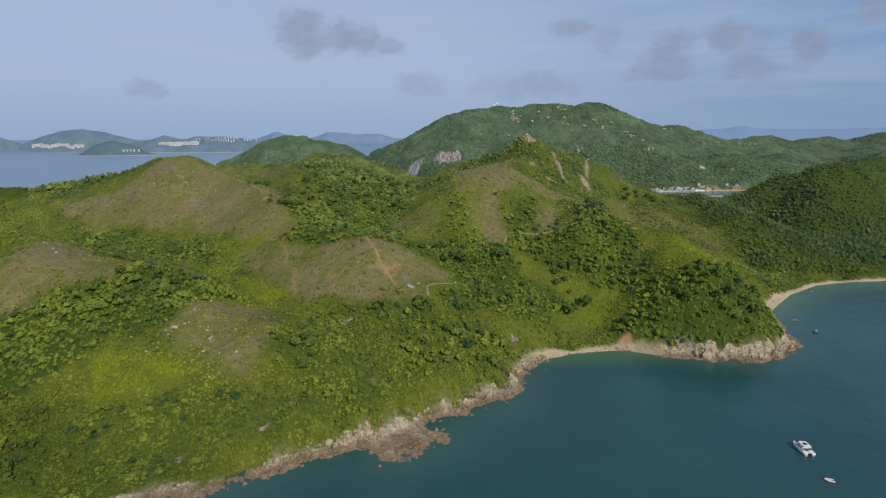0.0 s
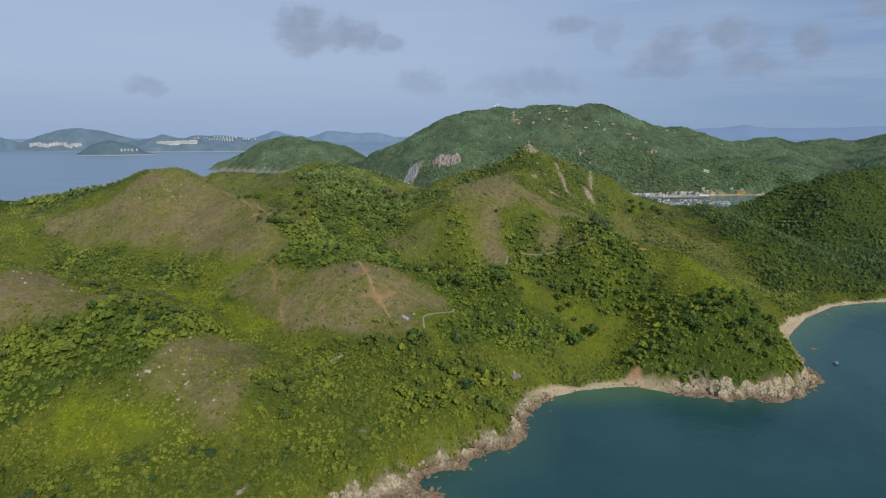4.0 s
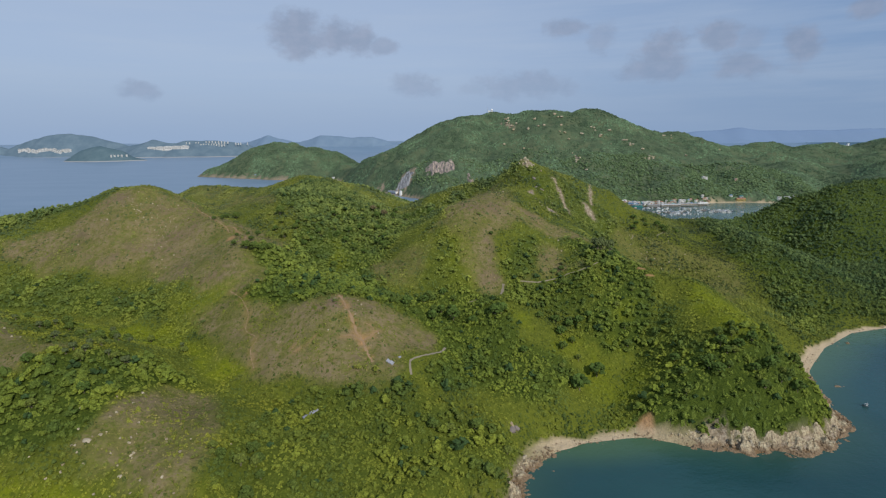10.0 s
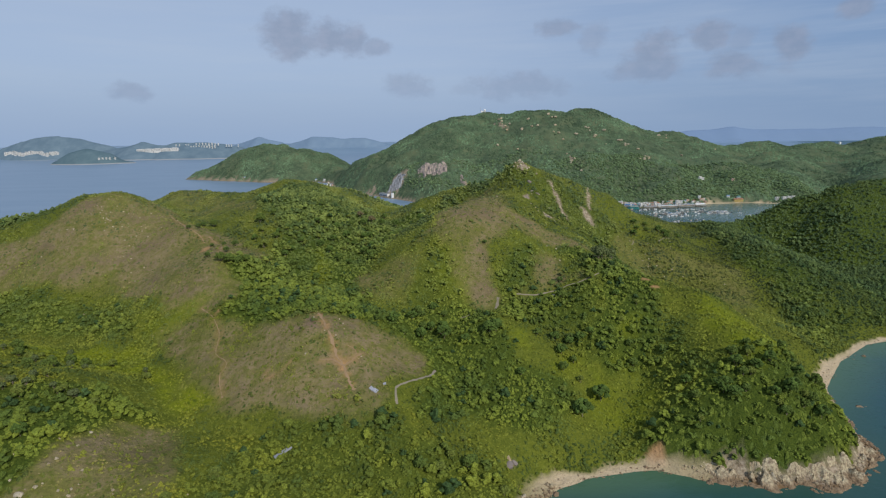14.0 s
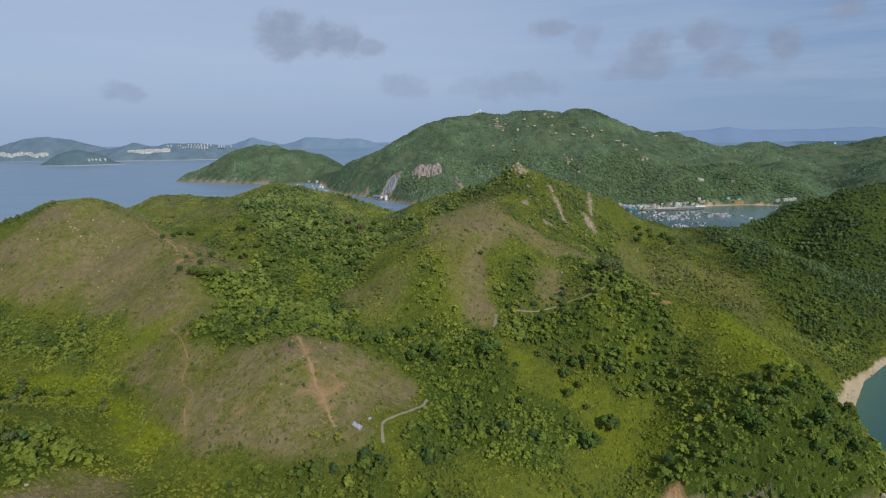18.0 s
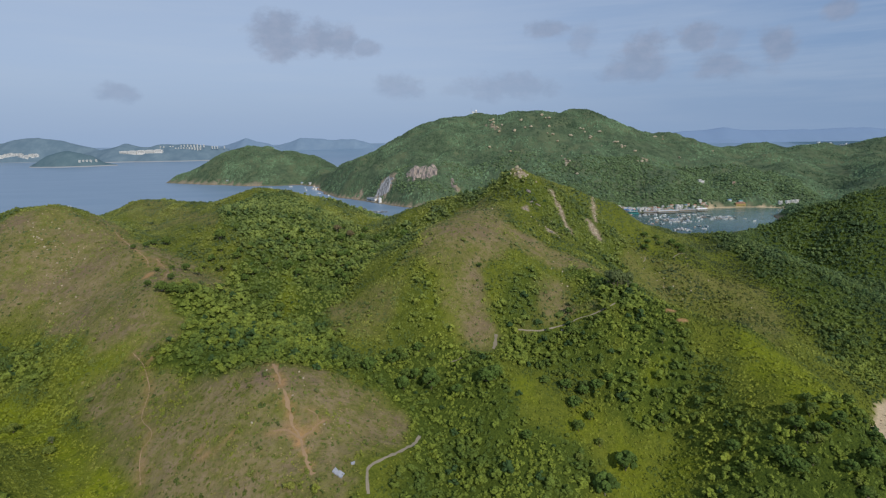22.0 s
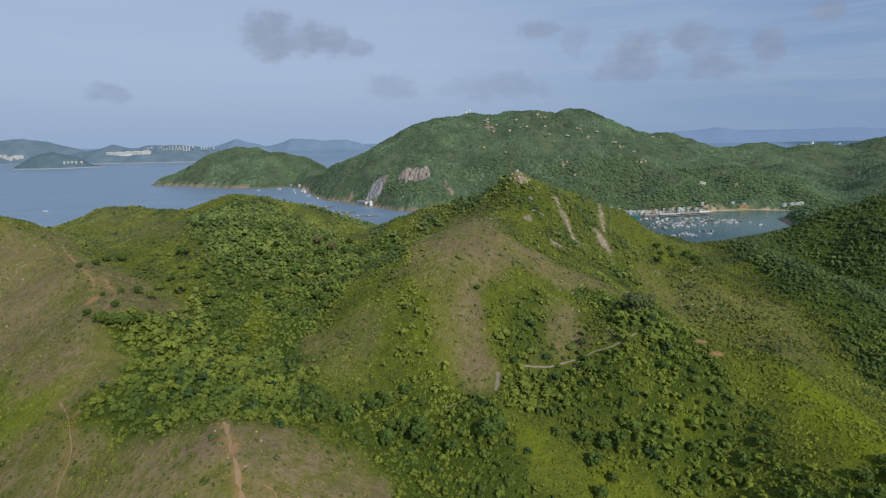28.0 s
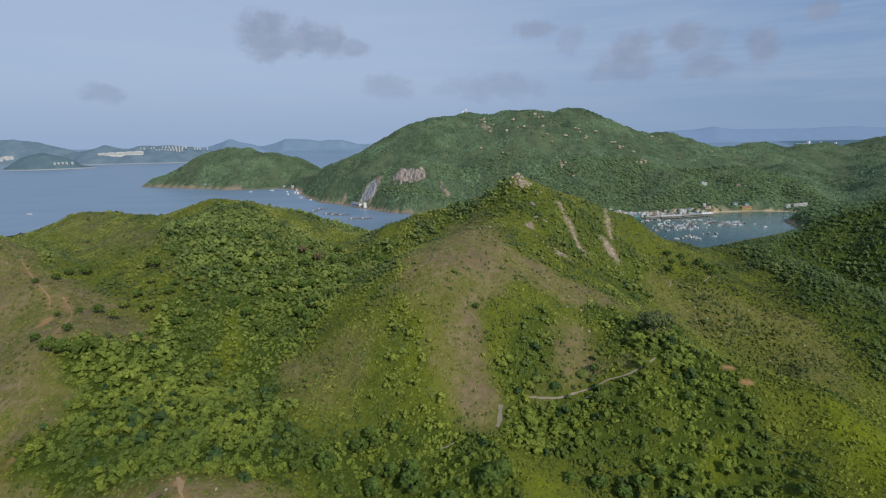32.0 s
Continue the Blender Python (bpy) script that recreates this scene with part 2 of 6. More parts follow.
# gentle beaches: centre and half widths
BEACHES = [(92, 306, 42, 14), (285, 412, 50, 45), (352, 452, 60, 25), (420, 466, 60, 25), (620, 1225, 130, 40), (770, 1235, 50, 30)]


def signed(x, y, ring):
    """Signed distance to a closed line, positive inside."""
    a, b = ring, np.roll(ring, -1, 0)
    best, inside = np.full(x.shape, 1e18), np.zeros(x.shape, bool)
    for (ax, ay), (bx, by) in zip(a, b):
        dx, dy = bx - ax, by - ay
        s = np.clip(((x - ax) * dx + (y - ay) * dy) / max(dx * dx + dy * dy, 1e-9), 0, 1)
        best = np.minimum(best, (x - ax - s * dx) ** 2 + (y - ay - s * dy) ** 2)
        if ay != by:
            inside ^= ((ay > y) != (by > y)) & (x < dx * (y - ay) / dy + ax)
    return np.where(inside, 1, -1) * np.sqrt(best)


def inland(x, y):
    """Signed distance to the shoreline, positive on land."""
    return signed(x, y, SHORE)


def beachy(x, y):
    v = np.zeros(np.shape(x))
    for bx, by, rx, ry in BEACHES:
        v = np.maximum(v, np.clip(1.6 - np.hypot((x - bx) / rx, (y - by) / ry), 0, 1))
    return v


def tidal(x, y):
    """The low rock platform at the foot of the knoll."""
    return np.clip(2.2 - 1.3 * np.hypot((x + 15) / 15, (y - 207) / 13), 0, 1)


def crest(x, y, ridges, k):
    total = 0.0
    for fall, wide, nodes in ridges:
        best = np.full(np.shape(x), -1e3)
        for (ax, ay, az_), (bx, by, bz) in zip(nodes[:-1], nodes[1:]):
            dx, dy = bx - ax, by - ay
            s = np.clip(((x - ax) * dx + (y - ay) * dy) / (dx * dx + dy * dy), 0, 1)
            d = np.hypot(x - ax - s * dx, y - ay - s * dy)
            best = np.maximum(best, az_ + s * (bz - az_) - fall * (np.sqrt(d * d + wide * wide) - wide))
        total = total + np.exp(np.clip(best, -200, 400) / k)
    return k * np.log(total + 1e-12)


def land(x, y):
    """Height of the ground and distance to the shore."""
    x, y = np.asarray(x, float), np.asarray(y, float)
    d = inland(x, y)
    beach = beachy(x, y)
    rocky = 1 - beach
    near = np.clip((1000 - y) / 100, 0, 1)
    d = d + rocky * near * (fbm(x, y, 14, 3, 3) * 6 + fbm(x, y, 4, 2, 9) * 2.5) + (1 - near) * fbm(x, y, 70, 3, 4) * 14
    h = np.logaddexp(crest(x, y, RIDGES, 4.0) / 4.0, crest(x, y, FAR_RIDGES, 10.0) / 4.0) * 4.0
    far = np.clip((y - 850) / 250, 0, 1)
    h = h + fbm(x, y, 60, 4, 1) * (7 + 14 * far) + fbm(x, y, 200, 3, 2) * 12 * far
    h = np.maximum(h, 2.5 + 0.03 * np.maximum(d, 0))
    # the coast bites the slopes off: low rock shelf or beach, then a steep bank
    steep = np.where(d < 7, 0.32 * d, 2.2 + 1.25 * (d - 7)) + rocky * near * fbm(x, y, 5, 3, 6) * np.clip(d, 0, 6) * 0.8
    soft = np.where(d < 9, 0.17 * d, 1.53 + 1.0 * (d - 9))
    cap = np.where(d > 0, rocky * steep + beach * soft, np.maximum(-14, d * (0.55 * rocky + 0.14 * beach)))
    flat_ = tidal(x, y)
    cap = np.where((d > 0) & (flat_ > 0), cap * (1 - flat_) + flat_ * np.minimum(cap, 0.5 + 0.05 * d + fbm(x, y, 6, 3, 8) * 1.2), cap)
    k = 2.0
    low = -k * np.logaddexp(-h / k, -cap / k)
    return np.where(d > 0.5, low, np.minimum(low, cap)), d


def spots(x, y, zones):
    v = np.zeros(np.shape(x))
    for zx, zy, rx, ry, turn, amount in zones:
        c, s = math.cos(radians(turn)), math.sin(radians(turn))
        u, t = ((x - zx) * c + (y - zy) * s) / rx, (-(x - zx) * s + (y - zy) * c) / ry
        v = np.maximum(v, amount * np.clip(1.7 - np.hypot(u, t) * 1.1, 0, 1))
    return v


# cover of the slopes: outlines of dry grass, bright fern and woodland, and how dense each is
WEST_HILL = [(-337, 522), (-317, 539), (-299, 554), (-281, 563), (-262, 562), (-235, 552), (-202, 525), (-171, 502), (-141, 439), (-135, 422), (-131, 402), (-159, 413), (-185, 428), (-210, 442), (-246, 469), (-287, 472), (-330, 483), (-353, 502), (-379, 500), (-398, 525)]
SPUR = [(-164, 399), (-149, 404), (-124, 393), (-103, 383), (-71, 369), (-53, 373), (-33, 376), (-13, 377), (3, 367), (0, 348), (-13, 330), (-16, 319), (-19, 304), (-27, 298), (-38, 303), (-63, 314), (-87, 322), (-108, 333), (-132, 359)]
KNOLL = [(-146, 276), (-134, 300), (-119, 306), (-93, 271), (-89, 254), (-90, 238), (-92, 228), (-102, 224), (-115, 231), (-126, 243), (-140, 246), (-147, 255)]
LEFT_DOME = [(-263, 298), (-271, 322), (-268, 342), (-256, 351), (-190, 295), (-200, 288), (-224, 289), (-238, 285), (-239, 276), (-248, 272), (-268, 274), (-289, 300)]
RIDGE = [(-11, 472), (6, 491), (24, 567), (48, 624), (70, 603), (79, 529), (99, 520), (126, 504), (146, 481), (115, 476), (94, 477), (81, 490), (61, 482), (51, 473), (53, 448), (54, 427), (44, 419), (32, 426), (27, 443), (21, 465), (7, 475)]
WEST_FLANK = [(-47, 461), (-23, 469), (-8, 470), (4, 471), (4, 452), (-3, 439), (-10, 426), (-28, 427), (-43, 440)]
EAST_LOBE = [(81, 464), (97, 477), (111, 471), (106, 450), (117, 435), (97, 432), (72, 425), (68, 427), (74, 445), (73, 457)]
TRAIL_KNOLL = [(-251, 561), (-250, 588), (-205, 546), (-165, 526), (-142, 512), (-117, 478), (-130, 454), (-136, 442), (-124, 428), (-121, 408), (-136, 414), (-155, 422)]
EAST_SLOPE = [(204, 596), (229, 574), (254, 552), (300, 555), (290, 521), (265, 480), (240, 450), (226, 470), (238, 497), (210, 530), (176, 518), (153, 511)]
UPPER_WEST = [(-332, 743), (-307, 758), (-285, 750), (-197, 666), (-164, 586), (-217, 623), (-275, 674)]
FERN_BAND = [(-268, 372), (-262, 392), (-232, 398), (-209, 410), (-180, 391), (-142, 358), (-101, 326), (-105, 323), (-126, 330), (-154, 357), (-187, 363), (-205, 368)]
FERN_KNOLL = [(-178, 236), (-162, 241), (-137, 236), (-124, 236), (-107, 223), (-125, 223), (-133, 223), (-162, 221)]
FERN_POCKET = [(-91, 240), (-84, 248), (-82, 236), (-88, 234)]
FERN_EAST = [(181, 411), (199, 412), (210, 392), (222, 378), (200, 345), (182, 341), (175, 358), (176, 384)]
FERN_FLANK = [(18, 469), (33, 443), (29, 423), (15, 428), (12, 450)]
FERN_GULLY = [(46, 445), (60, 459), (57, 434), (47, 437)]
FERN_VALLEY = [(-84, 482), (-83, 518), (-77, 514), (-73, 466), (-75, 441)]
FERN_SLOPE = [(53, 391), (68, 394), (65, 379), (54, 378)]
FERN_GLADE = [(83, 380), (102, 382), (95, 368), (79, 365)]
FERN_HOLLOW = [(125, 399), (142, 400), (137, 388), (122, 386)]
FERN_BEACH = [(101, 373), (125, 384), (132, 345), (117, 338), (96, 343)]
FERN_WEST = [(-193, 419), (-162, 421), (-137, 418), (-146, 400), (-162, 394)]
VALLEY = [(-133, 437), (-133, 446), (-122, 472), (-123, 505), (-120, 540), (-152, 575), (-181, 631), (-153, 694), (-98, 672), (-66, 652), (-27, 635), (11, 634), (-22, 586), (-34, 494), (-39, 468), (-49, 454), (-37, 426), (-23, 399), (-36, 371), (-82, 371), (-117, 394), (-127, 410), (-115, 413)]
GULLY = [(72, 461), (83, 471), (86, 459), (78, 445), (78, 430), (72, 425), (57, 427), (60, 441), (67, 450)]
PATH_GROVE = [(113, 477), (136, 471), (166, 470), (165, 434), (159, 408), (150, 388), (132, 370), (112, 368), (108, 389), (121, 409), (126, 431), (120, 454)]
LOWER = [(-29, 395), (-20, 409), (3, 420), (47, 418), (52, 390), (59, 369), (86, 363), (97, 349), (66, 327), (1, 315), (9, 356), (0, 375)]
WEST_WOOD = [(-249, 273), (-235, 280), (-196, 283), (-170, 307), (-146, 314), (-125, 321), (-135, 303), (-148, 280), (-149, 257), (-170, 247), (-187, 236), (-194, 221), (-209, 220), (-230, 219), (-270, 268)]
HEADLAND_WOOD = [(112, 318), (148, 305), (190, 302), (226, 314), (240, 342), (236, 372), (205, 362), (172, 350), (140, 344), (116, 334)]
EAST_VALLEY = [(318, 674), (460, 770), (523, 734), (544, 707), (320, 482), (320, 511), (318, 539), (304, 567), (305, 614)]
SHORE_WOOD = [(-87, 249), (-78, 298), (-53, 312), (-17, 314), (5, 299), (40, 301), (48, 289), (10, 254), (-24, 229), (-49, 213), (-76, 199), (-90, 204), (-73, 229)]
SOUTH_WOOD = [(-206, 216), (-178, 222), (-130, 221), (-97, 219), (-78, 226), (-90, 204), (-112, 182), (-129, 172), (-175, 159), (-226, 215)]
BEACH_WOOD = [(98, 405), (135, 415), (160, 383), (166, 341), (177, 326), (160, 315), (121, 324), (131, 351), (125, 383), (101, 373)]
HOLLOW = [(-335, 477), (-282, 464), (-230, 447), (-190, 413), (-213, 417), (-262, 431), (-315, 449), (-345, 455), (-368, 484)]
EAST_HILL = [(325, 560), (480, 490), (620, 470), (820, 600), (820, 820), (470, 800), (330, 700)]
EAST_SHORE = [(300, 445), (350, 478), (440, 490), (480, 560), (330, 560), (296, 500)]
WEST_BACK = [(-700, 470), (-420, 540), (-335, 560), (-345, 600), (-480, 650), (-700, 650)]
SLAB_SCRUB = [(102, 603), (138, 619), (169, 609), (198, 592), (160, 530), (140, 545), (116, 552), (108, 573), (91, 598)]
CREST = [(-25, 619), (11, 629), (49, 640), (88, 628), (90, 606), (60, 612), (20, 612), (-15, 610)]
FLANK_BUSH = [(12, 462), (27, 464), (34, 447), (38, 433), (31, 415), (17, 409), (-2, 411), (-8, 425), (4, 441)]
UNDER_PATH = [(52, 425), (72, 425), (103, 426), (123, 431), (124, 415), (109, 402), (53, 402), (45, 415)]
FAR_SIDE = [(-300, 780), (-180, 720), (-60, 700), (40, 670), (20, 720), (-120, 790), (-300, 850)]
DRY = [(WEST_HILL, 1.0), (SPUR, 1.0), (KNOLL, 1.0), (LEFT_DOME, 1.0), (RIDGE, 0.9), (WEST_FLANK, 0.75), (EAST_LOBE, 0.9), (TRAIL_KNOLL, 1.0), (EAST_SLOPE, 0.38), (UPPER_WEST, 0.6)]
LUSH = [(FERN_BAND, 1.0), (FERN_KNOLL, 1.0), (FERN_POCKET, 1.0), (FERN_EAST, 0.8), (FERN_FLANK, 0.4), (FERN_GULLY, 0.55), (FERN_VALLEY, 0.6), (FERN_SLOPE, 0.7), (FERN_GLADE, 0.6), (FERN_HOLLOW, 0.5), (FERN_BEACH, 0.5), (FERN_WEST, 0.5)]
WOOD = [(VALLEY, 1.0), (GULLY, 0.75), (PATH_GROVE, 1.0), (LOWER, 0.9), (WEST_WOOD, 1.0), (HEADLAND_WOOD, 1.0), (EAST_VALLEY, 1.0), (SHORE_WOOD, 0.5), (SOUTH_WOOD, 0.5), (BEACH_WOOD, 0.5), (HOLLOW, 0.8), (EAST_HILL, 1.0), (EAST_SHORE, 0.7), (WEST_BACK, 0.9), (FAR_SIDE, 0.9), (SLAB_SCRUB, 0.6), (CREST, 0.6), (FLANK_BUSH, 0.35), (UNDER_PATH, 0.8)]


def within(x, y, areas, wob, soft):
    """How far inside the areas, 0 to 1, with ragged edges."""
    v = np.zeros(np.shape(x))
    for ring, amount in areas:
        p = np.array(ring, float)
        near = (x > p[:, 0].min() - 20) & (x < p[:, 0].max() + 20) & (y > p[:, 1].min() - 20) & (y < p[:, 1].max() + 20)
        if near.any():
            v[near] = np.maximum(v[near], amount * np.clip(0.5 + (signed(x[near], y[near], p) + wob[near]) / soft, 0, 1))
    return v


def cover(x, y):
    wob = fbm(x, y, 30, 4, 12) * 15 + fbm(x, y, 7, 3, 15) * 6
    dry, lush, wood = within(x, y, DRY, wob, 9), within(x, y, LUSH, wob * 0.6, 7), within(x, y, WOOD, -0.7 * wob, 6)
    lush = lush * np.clip(0.8 + fbm(x, y, 9, 3, 17) * 1.6, 0.2, 1)
    dry = dry * np.clip(0.92 + fbm(x, y, 26, 4, 18) * 0.9, 0.25, 1) * (1 - 0.7 * lush)
    wood = wood * (1 - 0.8 * np.clip(dry * 1.3, 0, 1)) * (1 - 0.75 * lush)
    far = np.clip((y - 800) / 100, 0, 1)
    return dry, lush, np.maximum(wood, far * np.clip(0.55 + fbm(x, y, 120, 3, 21) * 2, 0, 1))


def steps(*spans):
    out = []
    for lo, hi, step in spans:
        out += list(np.arange(lo, hi - 1e-6, step))
    return np.array(out + [spans[-1][1]])


def grid_mesh(name, xs, ys, zs, attributes, material, smooth=True):
    nx, ny = len(xs), len(ys)
    me = bpy.data.meshes.new(name)
    co = np.empty((ny, nx, 3), np.float32)
    co[..., 0], co[..., 1], co[..., 2] = xs[None, :], ys[:, None], zs
    i = (np.arange(ny - 1)[:, None] * nx + np.arange(nx - 1)[None, :]).ravel()
    quads = np.stack([i, i + 1, i + nx + 1, i + nx], 1).astype(np.int32)
    raw_mesh(me, co.reshape(-1, 3), quads, smooth)
    for key, values in attributes.items():
        at = me.color_attributes.new(key, "FLOAT_COLOR", "POINT")
        rgba = np.ones((nx * ny, 4), np.float32)
        rgba[:, :3] = values.reshape(-1, 3)
        at.data.foreach_set("color", rgba.ravel())
    me.materials.append(material)
    return new(name, me)


def raw_mesh(me, co, faces, smooth=False):
    n, k = faces.shape
    me.vertices.add(len(co))
    me.vertices.foreach_set("co", np.ascontiguousarray(co, np.float32).ravel())
    me.loops.add(n * k)
    me.loops.foreach_set("vertex_index", np.ascontiguousarray(faces, np.int32).ravel())
    me.polygons.add(n)
    me.polygons.foreach_set("loop_start", np.arange(0, n * k, k, dtype=np.int32))
    me.polygons.foreach_set("use_smooth", np.full(n, smooth))
    me.update(calc_edges=True)


# ---- materials ----
def material(name):
    m = bpy.data.materials.new(name)
    m.use_nodes = True
    b = Nodes(m.node_tree)
    shader = b.n("ShaderNodeBsdfPrincipled")
    link(b.t, shader.outputs[0], b.n("ShaderNodeOutputMaterial").inputs[0])
    return m, b, shader


def bumped(b, shader, height, strength, distance):
    node = b.n("ShaderNodeBump")
    node.inputs["Strength"].default_value, node.inputs["Distance"].default_value = strength, distance
    b.put(node.inputs["Height"], height)
    link(b.t, node.outputs[0], shader.inputs["Normal"])


def place(b):
    return b.n("ShaderNodeNewGeometry").outputs["Position"]


def ground_material():
    m, b, s = material("hillside")
    pos = place(b)
    at = b.n("ShaderNodeVertexColor", layer_name="cover")
    sp = b.n("ShaderNodeSeparateColor")
    link(b.t, at.outputs[0], sp.inputs[0])
    at2 = b.n("ShaderNodeVertexColor", layer_name="bare")
    sp2 = b.n("ShaderNodeSeparateColor")
    link(b.t, at2.outputs[0], sp2.inputs[0])
    fine, mid, big = b.noise(pos, 1.1, 5, 0.65), b.noise(pos, 0.22, 4, 0.6), b.noise(pos, 0.035, 4, 0.6)
    speck = b.noise(pos, 0.55, 3, 0.7)
    green = b.mix(b.smooth(mid, 0.35, 0.7), (0.080, 0.100, 0.014), (0.132, 0.150, 0.019))
    green = b.mix(b.smooth(fine, 0.45, 0.68), green, (0.155, 0.170, 0.026))
    dry = b.mix(b.smooth(mid, 0.35, 0.68), (0.188, 0.156, 0.062), (0.250, 0.188, 0.108))
    dry = b.mix(b.smooth(speck, 0.50, 0.66), dry, (0.095, 0.118, 0.018))
    dry = b.mix(b.smooth(fine, 0.52, 0.70), dry, (0.220, 0.190, 0.082))
    dry = b.mix(b.math("MULTIPLY", b.smooth(big, 0.50, 0.68), 0.7), dry, (0.178, 0.122, 0.086))
    dry = b.mix(b.math("MULTIPLY", b.smooth(big, 0.47, 0.33), 0.5), dry, green)
    dry = b.mix(b.math("MULTIPLY", b.smooth(b.noise(pos, 0.13, 5, 0.7), 0.50, 0.60), 0.5), dry, green)
    dry = b.mix(b.math("MULTIPLY", b.smooth(b.noise(pos, 0.09, 5, 0.7), 0.48, 0.36), 0.35), dry, (0.190, 0.140, 0.095))
    lush = b.mix(b.smooth(fine, 0.3, 0.7), (0.135, 0.168, 0.010), (0.205, 0.226, 0.016))
    lush = b.mix(b.smooth(speck, 0.52, 0.66), lush, (0.080, 0.105, 0.012))
    # woodland floor: dark leaf litter, darker still for the crowns' shade
    wood = b.mix(b.smooth(fine, 0.35, 0.7), (0.040, 0.062, 0.011), (0.080, 0.108, 0.016))
    split = b.n("ShaderNodeSeparateXYZ")
    link(b.t, pos, split.inputs[0])
    # hills beyond the bay painted bluer and paler, in place of aerial haze
    far_haze = b.smooth(split.outputs[1], 900.0, 1250.0)
    hazed_green = b.mix(b.smooth(b.noise(pos, 0.05, 6, 0.7), 0.36, 0.66), (0.055, 0.083, 0.047), (0.104, 0.140, 0.076))
    hazed_green = b.mix(b.math("MULTIPLY", b.smooth(b.noise(pos, 0.011, 5, 0.65), 0.45, 0.65), 0.5), hazed_green, (0.120, 0.145, 0.076))
    hazed_green = b.mix(b.math("MULTIPLY", b.smooth(b.noise(pos, 0.022, 5, 0.7), 0.52, 0.64), 0.55), hazed_green, (0.128, 0.143, 0.076))
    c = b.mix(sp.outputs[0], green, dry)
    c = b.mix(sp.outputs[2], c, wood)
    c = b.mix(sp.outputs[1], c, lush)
    c = b.mix(far_haze, c, hazed_green)
    rock = b.mix(b.smooth(b.noise(pos, 0.5, 6, 0.7), 0.35, 0.68), (0.20, 0.150, 0.10), (0.42, 0.345, 0.25))
    sand = b.mix(fine, (0.44, 0.335, 0.205), (0.60, 0.475, 0.315))
    soil = b.mix(fine, (0.30, 0.165, 0.07), (0.46, 0.28, 0.135))
    wet = b.mix(mid, (0.13, 0.075, 0.035), (0.20, 0.12, 0.05))
    c = b.mix(sp2.outputs[2], c, soil)
    z = b.n("ShaderNodeSeparateXYZ")
    link(b.t, pos, z.inputs[0])
    tide = b.smooth(b.math("ADD", z.outputs[2], b.math("MULTIPLY", mid, 1.2)), 1.9, 0.9)
    c = b.mix(sp2.outputs[0], c, b.mix(b.math("MULTIPLY", tide, 0.85), rock, wet))
    c = b.mix(sp2.outputs[1], c, sand)
    b.put(s.inputs["Base Color"], c)
    s.inputs["Roughness"].default_value = 0.95
    s.inputs["Specular IOR Level"].default_value = 0.05
    bumped(b, s, b.math("ADD", fine, b.math("MULTIPLY", mid, 2.2)), 0.9, 0.9)
    return m


def leaf_material(name="foliage"):
    m, b, s = material(name)
    at = b.n("ShaderNodeVertexColor", layer_name="tint")
    geo = b.n("ShaderNodeNewGeometry")
    rnd = geo.outputs["Random Per Island"]
    fine = b.smooth(b.noise(geo.outputs["Position"], 2.2, 5, 0.78), 0.38, 0.62)
    f = b.math("MULTIPLY_ADD", rnd, 0.16, b.math("MULTIPLY_ADD", fine, 0.94, 0.57))
    mul = b.n("ShaderNodeVectorMath", operation="SCALE")
    link(b.t, at.outputs[0], mul.inputs[0])
    link(b.t, f, mul.inputs["Scale"])
    b.put(s.inputs["Base Color"], mul.outputs[0])
    s.inputs["Roughness"].default_value = 0.75
    s.inputs["Specular IOR Level"].default_value = 0.06
    bumped(b, s, b.noise(geo.outputs["Position"], 1.7, 5, 0.75), 0.7, 0.8)
    return m


def water_material():
    m, b, s = material("sea_water")
    pos = place(b)
    at = b.n("ShaderNodeVertexColor", layer_name="shoal")
    sp = b.n("ShaderNodeSeparateColor")
    link(b.t, at.outputs[0], sp.inputs[0])
    deep = b.mix(b.smooth(b.noise(pos, 0.012, 3), 0.3, 0.7), (0.013, 0.054, 0.058), (0.020, 0.071, 0.073))
    c = b.mix(sp.outputs[0], deep, (0.062, 0.125, 0.066))
    # far sea painted pale blue, as haze would turn it
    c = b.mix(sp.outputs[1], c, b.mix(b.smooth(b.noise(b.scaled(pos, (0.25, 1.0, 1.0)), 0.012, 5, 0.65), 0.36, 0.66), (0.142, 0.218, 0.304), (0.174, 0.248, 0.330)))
    c = b.mix(sp.outputs[2], c, (0.130, 0.195, 0.180))
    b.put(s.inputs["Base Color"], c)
    s.inputs["Roughness"].default_value = 0.22
    s.inputs["IOR"].default_value = 1.33
    rip = b.math("ADD", b.math("ADD", b.noise(b.scaled(pos, (0.5, 0.9, 0.5)), 0.9, 3, 0.6), b.math("MULTIPLY", b.noise(b.scaled(pos, (0.6, 1.0, 0.5)), 0.22, 4, 0.65), 2.4)), b.math("MULTIPLY", b.noise(pos, 0.05, 3), 3.0))
    bumped(b, s, rip, 0.16, 0.6)
    bump = [n for n in b.t.nodes if n.type == "BUMP"][0]
    b.put(bump.inputs["Strength"], b.math("MULTIPLY_ADD", sp.outputs[1], -0.19, 0.21))
    b.put(s.inputs["Roughness"], b.math("MULTIPLY_ADD", sp.outputs[1], 0.24, 0.13))
    return m


GROUND, LEAF, WATER = ground_material(), leaf_material(), water_material()


# ---- ground and sea ----
gx = steps((-1500, -900, 30), (-900, -420, 8), (-420, 470, 3), (470, 900, 6), (900, 2700, 25))
gy = steps((-150, 120, 18), (120, 770, 3), (770, 1250, 8), (1250, 1950, 12), (1950, 2600, 20), (2600, 3000, 50))
GX, GY = np.meshgrid(gx, gy)
GZ, GD = land(GX, GY)
